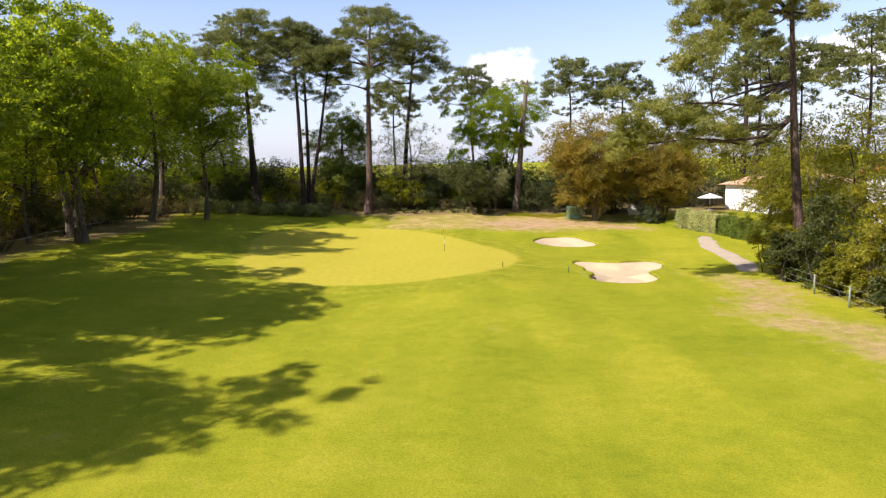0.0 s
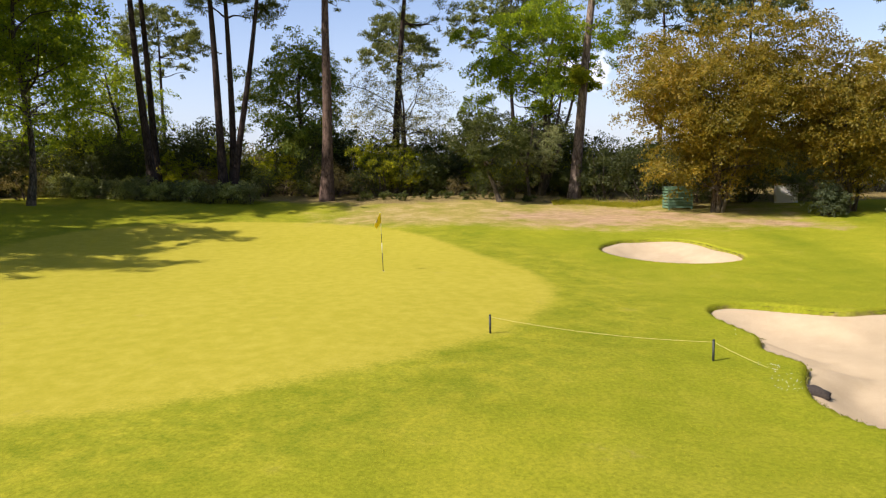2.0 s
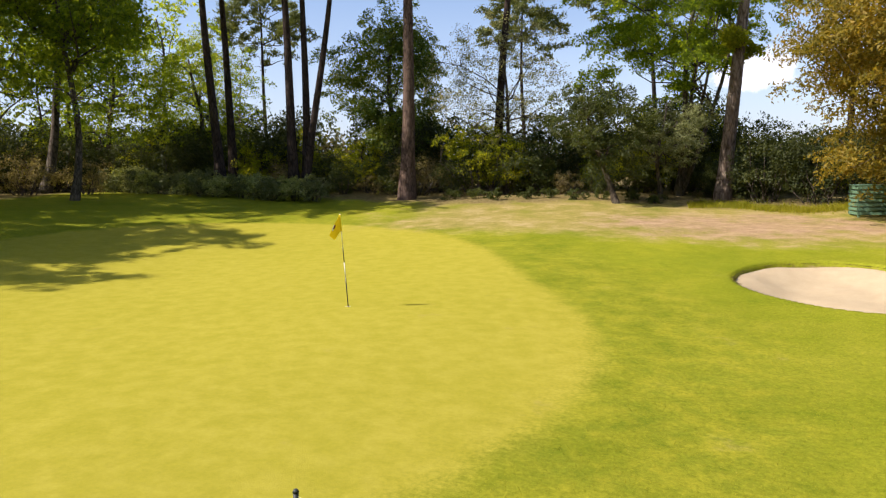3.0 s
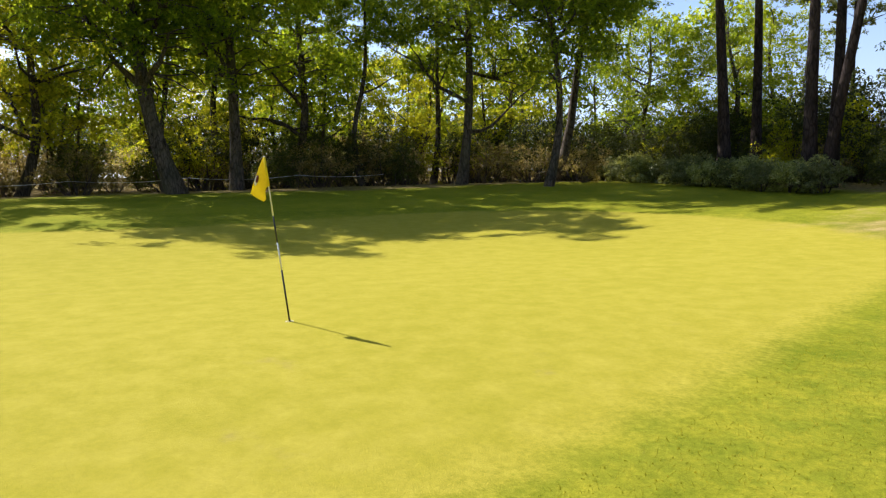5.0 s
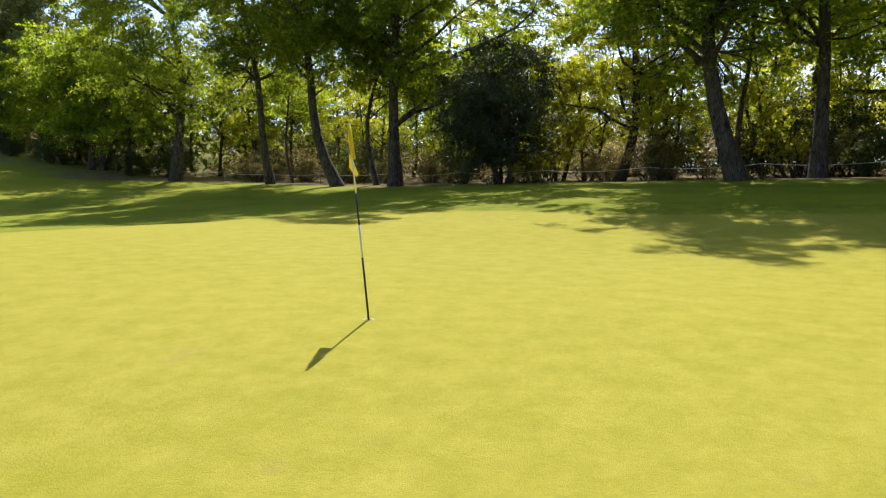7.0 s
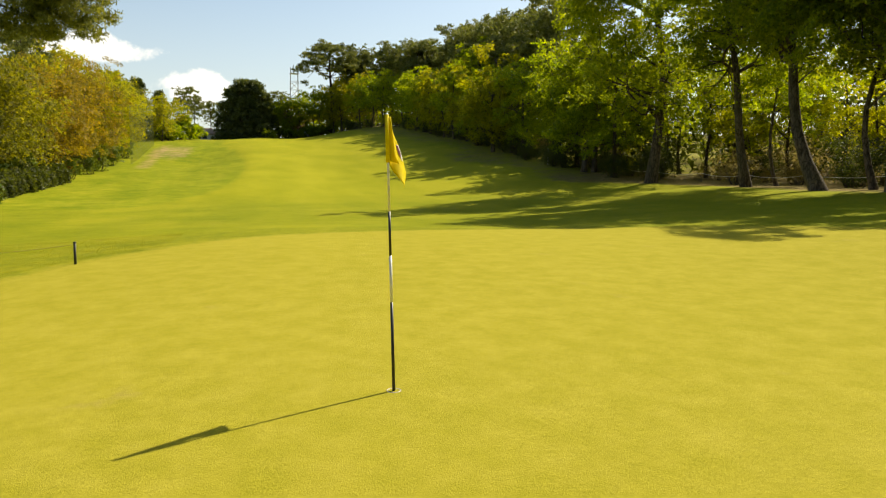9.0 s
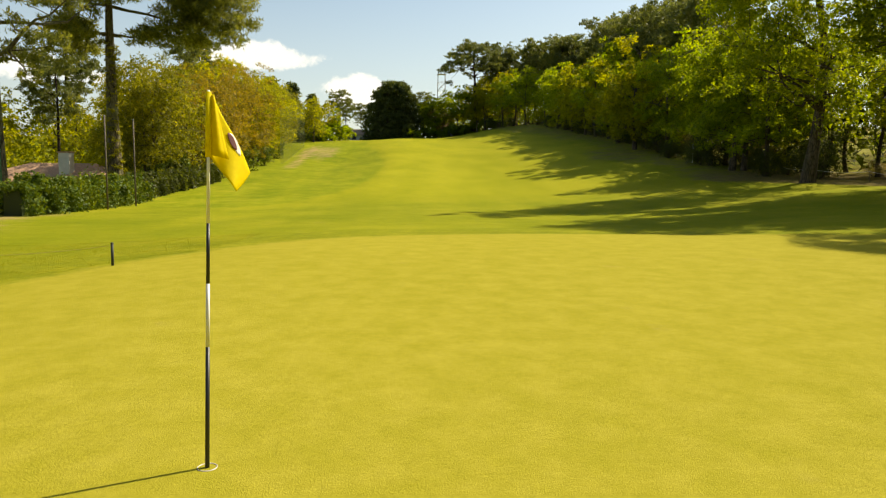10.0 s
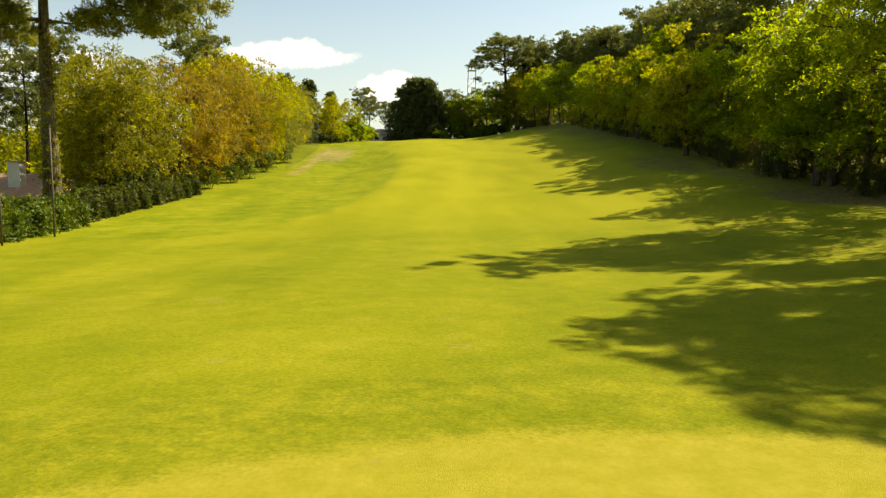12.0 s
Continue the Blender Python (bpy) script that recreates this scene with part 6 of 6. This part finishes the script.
# ---- longer grass beside the green ----
def rough_grass():
    rng = np.random.default_rng(4)
    n_ = 120000
    x, y = rng.uniform(3, 16, n_), rng.uniform(-17, 8, n_)
    keep = (ring(x, y, *GREEN) < -0.4) & (ring(x, y, *BUNKER_FRONT) < 0.02) & (ring(x, y, *BUNKER_BACK) < 0.02)
    clump = np.sin(x * 2.3 + 1.3 * np.sin(y * 1.9)) * np.sin(y * 2.7 + 1.1 * np.sin(x * 2.1)) + rng.normal(0, 0.6, n_)
    keep &= clump > -0.9 + 1.6 * smooth(-15, -24, y) + 1.6 * smooth(12, 16, x)
    x, y, clump = x[keep], y[keep], clump[keep]
    z = land(x, y)
    m = len(x)
    h = (0.006 + 0.009 * rng.random(m)) * (1 + 0.35 * np.clip(clump, 0, 1.5))
    a = rng.uniform(0, 6.283, m)
    w = 0.004 + 0.005 * rng.random(m)
    tilt = rng.normal(0, 0.6, (m, 2)) * h[:, None]
    p = np.stack([x, y, z - 0.006], 1)
    side = np.stack([np.cos(a) * w, np.sin(a) * w, np.zeros(m)], 1)
    tip = p + np.concatenate([tilt, (h + 0.006)[:, None]], 1)
    me = quick_mesh("rough_grass", np.stack([p - side, p + side, tip], 1).reshape(-1, 3), 3, BLADE)
    return tagged(new("rough_grass", me), "short uneven grass blades beside the green", "grass", kind="stuff")


BLADE = leaf_material("grass_blade", (0.16, 0.18, 0.006), (0.27, 0.26, 0.010), (0.40, 0.35, 0.03), 0.4, (1.3, 1.2, 0.5))
rough_grass()


LIP = leaf_material("lip_grass", (0.07, 0.075, 0.015), (0.13, 0.125, 0.025), (0.22, 0.19, 0.05), 0.3, (1.3, 1.2, 0.5))


def bunker_fringe(bk, seed):
    """Grass hanging over the lip of a bunker."""
    rng = np.random.default_rng(seed)
    (cx, cy), coef = bk
    m = 5000
    th = rng.uniform(0, 2 * math.pi, m)
    r = coef[0] + sum(coef[2 * k - 1] * np.cos(k * th) + coef[2 * k] * np.sin(k * th) for k in range(1, (len(coef) + 1) // 2))
    wave = 0.09 * np.sin(th * 23 + 2 * np.sin(th * 7)) + 0.05 * np.sin(th * 51)
    q = r + rng.normal(0.02, 0.05, m) + wave * 0.6
    x, y = cx + q * np.cos(th), cy + q * np.sin(th)
    z = lay(x, y)
    inward = np.stack([-np.cos(th), -np.sin(th)], 1)
    h = 0.006 + 0.014 * rng.random(m)
    w = 0.006 + 0.006 * rng.random(m)
    a = rng.uniform(0, 6.283, m)
    p = np.stack([x, y, z - 0.03], 1)
    side = np.stack([np.cos(a) * w, np.sin(a) * w, np.zeros(m)], 1)
    tip = p + np.concatenate([inward * (h * rng.uniform(0.2, 1.6, m))[:, None] + rng.normal(0, 0.015, (m, 2)), (h * rng.uniform(-0.5, 0.9, m) + 0.025)[:, None]], 1)
    me = quick_mesh("bunker_fringe", np.stack([p - side, p + side, tip], 1).reshape(-1, 3), 3, LIP)
    return tagged(new("bunker_fringe", me), "ragged grass hanging over the bunker lip", "grass", kind="stuff")


bunker_fringe(BUNKER_FRONT, 41)
bunker_fringe(BUNKER_BACK, 42)


def rail_fence(pts, h):
    """A long grey rail on posts behind the garden hedge."""
    root = new("rail_fence")
    root.location = (*pts[0], at(*pts[0]))
    x0, y0, z0 = root.location
    for x, y in pts:
        bm = bmesh.new()
        box(bm, x - x0, y - y0, at(x, y) - z0 + h / 2 - 0.1, 0.1, 0.1, h + 0.2, 0.01)
        part("post", finish(bm, "post", WOOD_POST), root)
    for (xa, ya), (xb, yb) in zip(pts, pts[1:]):
        bm = bmesh.new()
        cylinder(bm, (xa - x0, ya - y0, at(xa, ya) - z0 + h), (xb - x0, yb - y0, at(xb, yb) - z0 + h), 0.075, 0.075, 8)
        part("rail", finish(bm, "rail", RAIL_GREY, True), root)
    return tagged(root, "long grey wooden rail on posts behind the garden hedge", "fence")


RAIL_GREY = plain("weathered_rail", (0.27, 0.25, 0.2), 0.85, 0, 0.25, 9)
rail_fence([(22.0 - 0.06 * k, -46.0 - 2.6 * k) for k in range(7)], 1.35)
EARTH = plain("dark_wet_earth", (0.035, 0.026, 0.018), 0.95, 0, 0.4, 30)


def clod(x, y, wide, high):
    """A lump of bare earth broken out of the bunker lip."""
    rng = np.random.default_rng(61)
    bm = bmesh.new()
    bmesh.ops.create_icosphere(bm, subdivisions=3, radius=1.0)
    for v in bm.verts:
        k = 1 + 0.18 * math.sin(v.co.x * 5 + 1) * math.sin(v.co.y * 6) + 0.1 * math.sin(v.co.z * 11 + v.co.x * 7) + rng.normal(0, 0.03)
        v.co = Vector((v.co.x * wide * k, v.co.y * wide * 0.6 * k, v.co.z * high * k))
    ob = new("earth_clod", finish(bm, "earth_clod", EARTH, True))
    ob.location = (x, y, float(lay(x, y)) - 0.16)
    ob.rotation_euler = (0, 0, radians(-50))
    return tagged(ob, "dark lump of bare earth in the bunker lip", "earth clod")


clod(10.2, -11.6, 0.3, 0.16)


def bunker_rake(x, y, turn):
    """A rake lying in the sand, its handle resting on the lip."""
    root = new("bunker_rake")
    root.location = (x, y, float(lay(x, y)) - 0.34)
    root.rotation_euler = (0, radians(-7), radians(turn))
    bm = bmesh.new()
    cylinder(bm, (0, 0, 0.03), (1.7, 0, 0.05), 0.014, 0.014, 8)
    part("handle", finish(bm, "handle", WOOD_POST, True), root)
    bm = bmesh.new()
    box(bm, 0, 0, 0.05, 0.05, 0.55, 0.04, 0.008)
    head = part("head", finish(bm, "head", POLE_BLACK), root)
    for k in range(9):
        bm = bmesh.new()
        cylinder(bm, (0, -0.24 + k * 0.06, 0.05), (0.01, -0.24 + k * 0.06, -0.03), 0.009, 0.005, 6)
        part("tine", finish(bm, "tine", POLE_BLACK), head)
    return tagged(root, "dark bunker rake lying in the sand", "rake")


bunker_rake(13.45, 6.2, -42)


def grass_tufts():
    """Taller unmown grass between the bare soil and the trees."""
    rng = np.random.default_rng(63)
    m = 9000
    x = rng.uniform(7.0, 14.6, m)
    y = 25.4 + 0.9 * np.sin(x * 0.9) + rng.normal(0, 0.55, m)
    lump = 0.5 + 0.5 * np.sin(x * 3.1) * np.sin(y * 2.7 + x)
    h = (0.12 + 0.3 * rng.random(m)) * (0.4 + 0.8 * lump)
    a = rng.uniform(0, 6.283, m)
    p = np.stack([x, y, land(x, y) - 0.02], 1)
    side = np.stack([np.cos(a), np.sin(a), np.zeros(m)], 1) * 0.014
    tip = p + np.concatenate([rng.normal(0, 0.35, (m, 2)) * h[:, None], h[:, None]], 1)
    return tagged(new("grass_tufts", quick_mesh("grass_tufts", np.stack([p - side, p + side, tip], 1).reshape(-1, 3), 3, BLADE)), "tufts of taller green grass beside the bin", "grass", kind="stuff")


grass_tufts()


def daisies():
    """Small white flowers in the grass by the bunker."""
    rng = np.random.default_rng(62)
    verts = []
    for k in range(64):
        f = rng.random()
        x, y = (9.75 + rng.normal(0, 0.16), -10.3 - 2.0 * f) if k < 46 else (9.9 + 0.5 * f + rng.normal(0, 0.08), -7.6 - 2.4 * f)
        if float(ring(x, y, *BUNKER_FRONT)) > -0.05:
            continue
        z = at(x, y) + rng.uniform(0.03, 0.06)
        r = rng.uniform(0.008, 0.012)
        for k in range(6):
            a, b = k * math.pi / 3, (k + 1) * math.pi / 3
            verts += [(x, y, z), (x + r * math.cos(a), y + r * math.sin(a), z + 0.003), (x + r * math.cos(b), y + r * math.sin(b), z + 0.003)]
    return tagged(new("daisies", quick_mesh("daisies", np.array(verts), 3, POLE_WHITE)), "tiny white daisies in the grass by the bunker", "flowers", kind="stuff")


daisies()
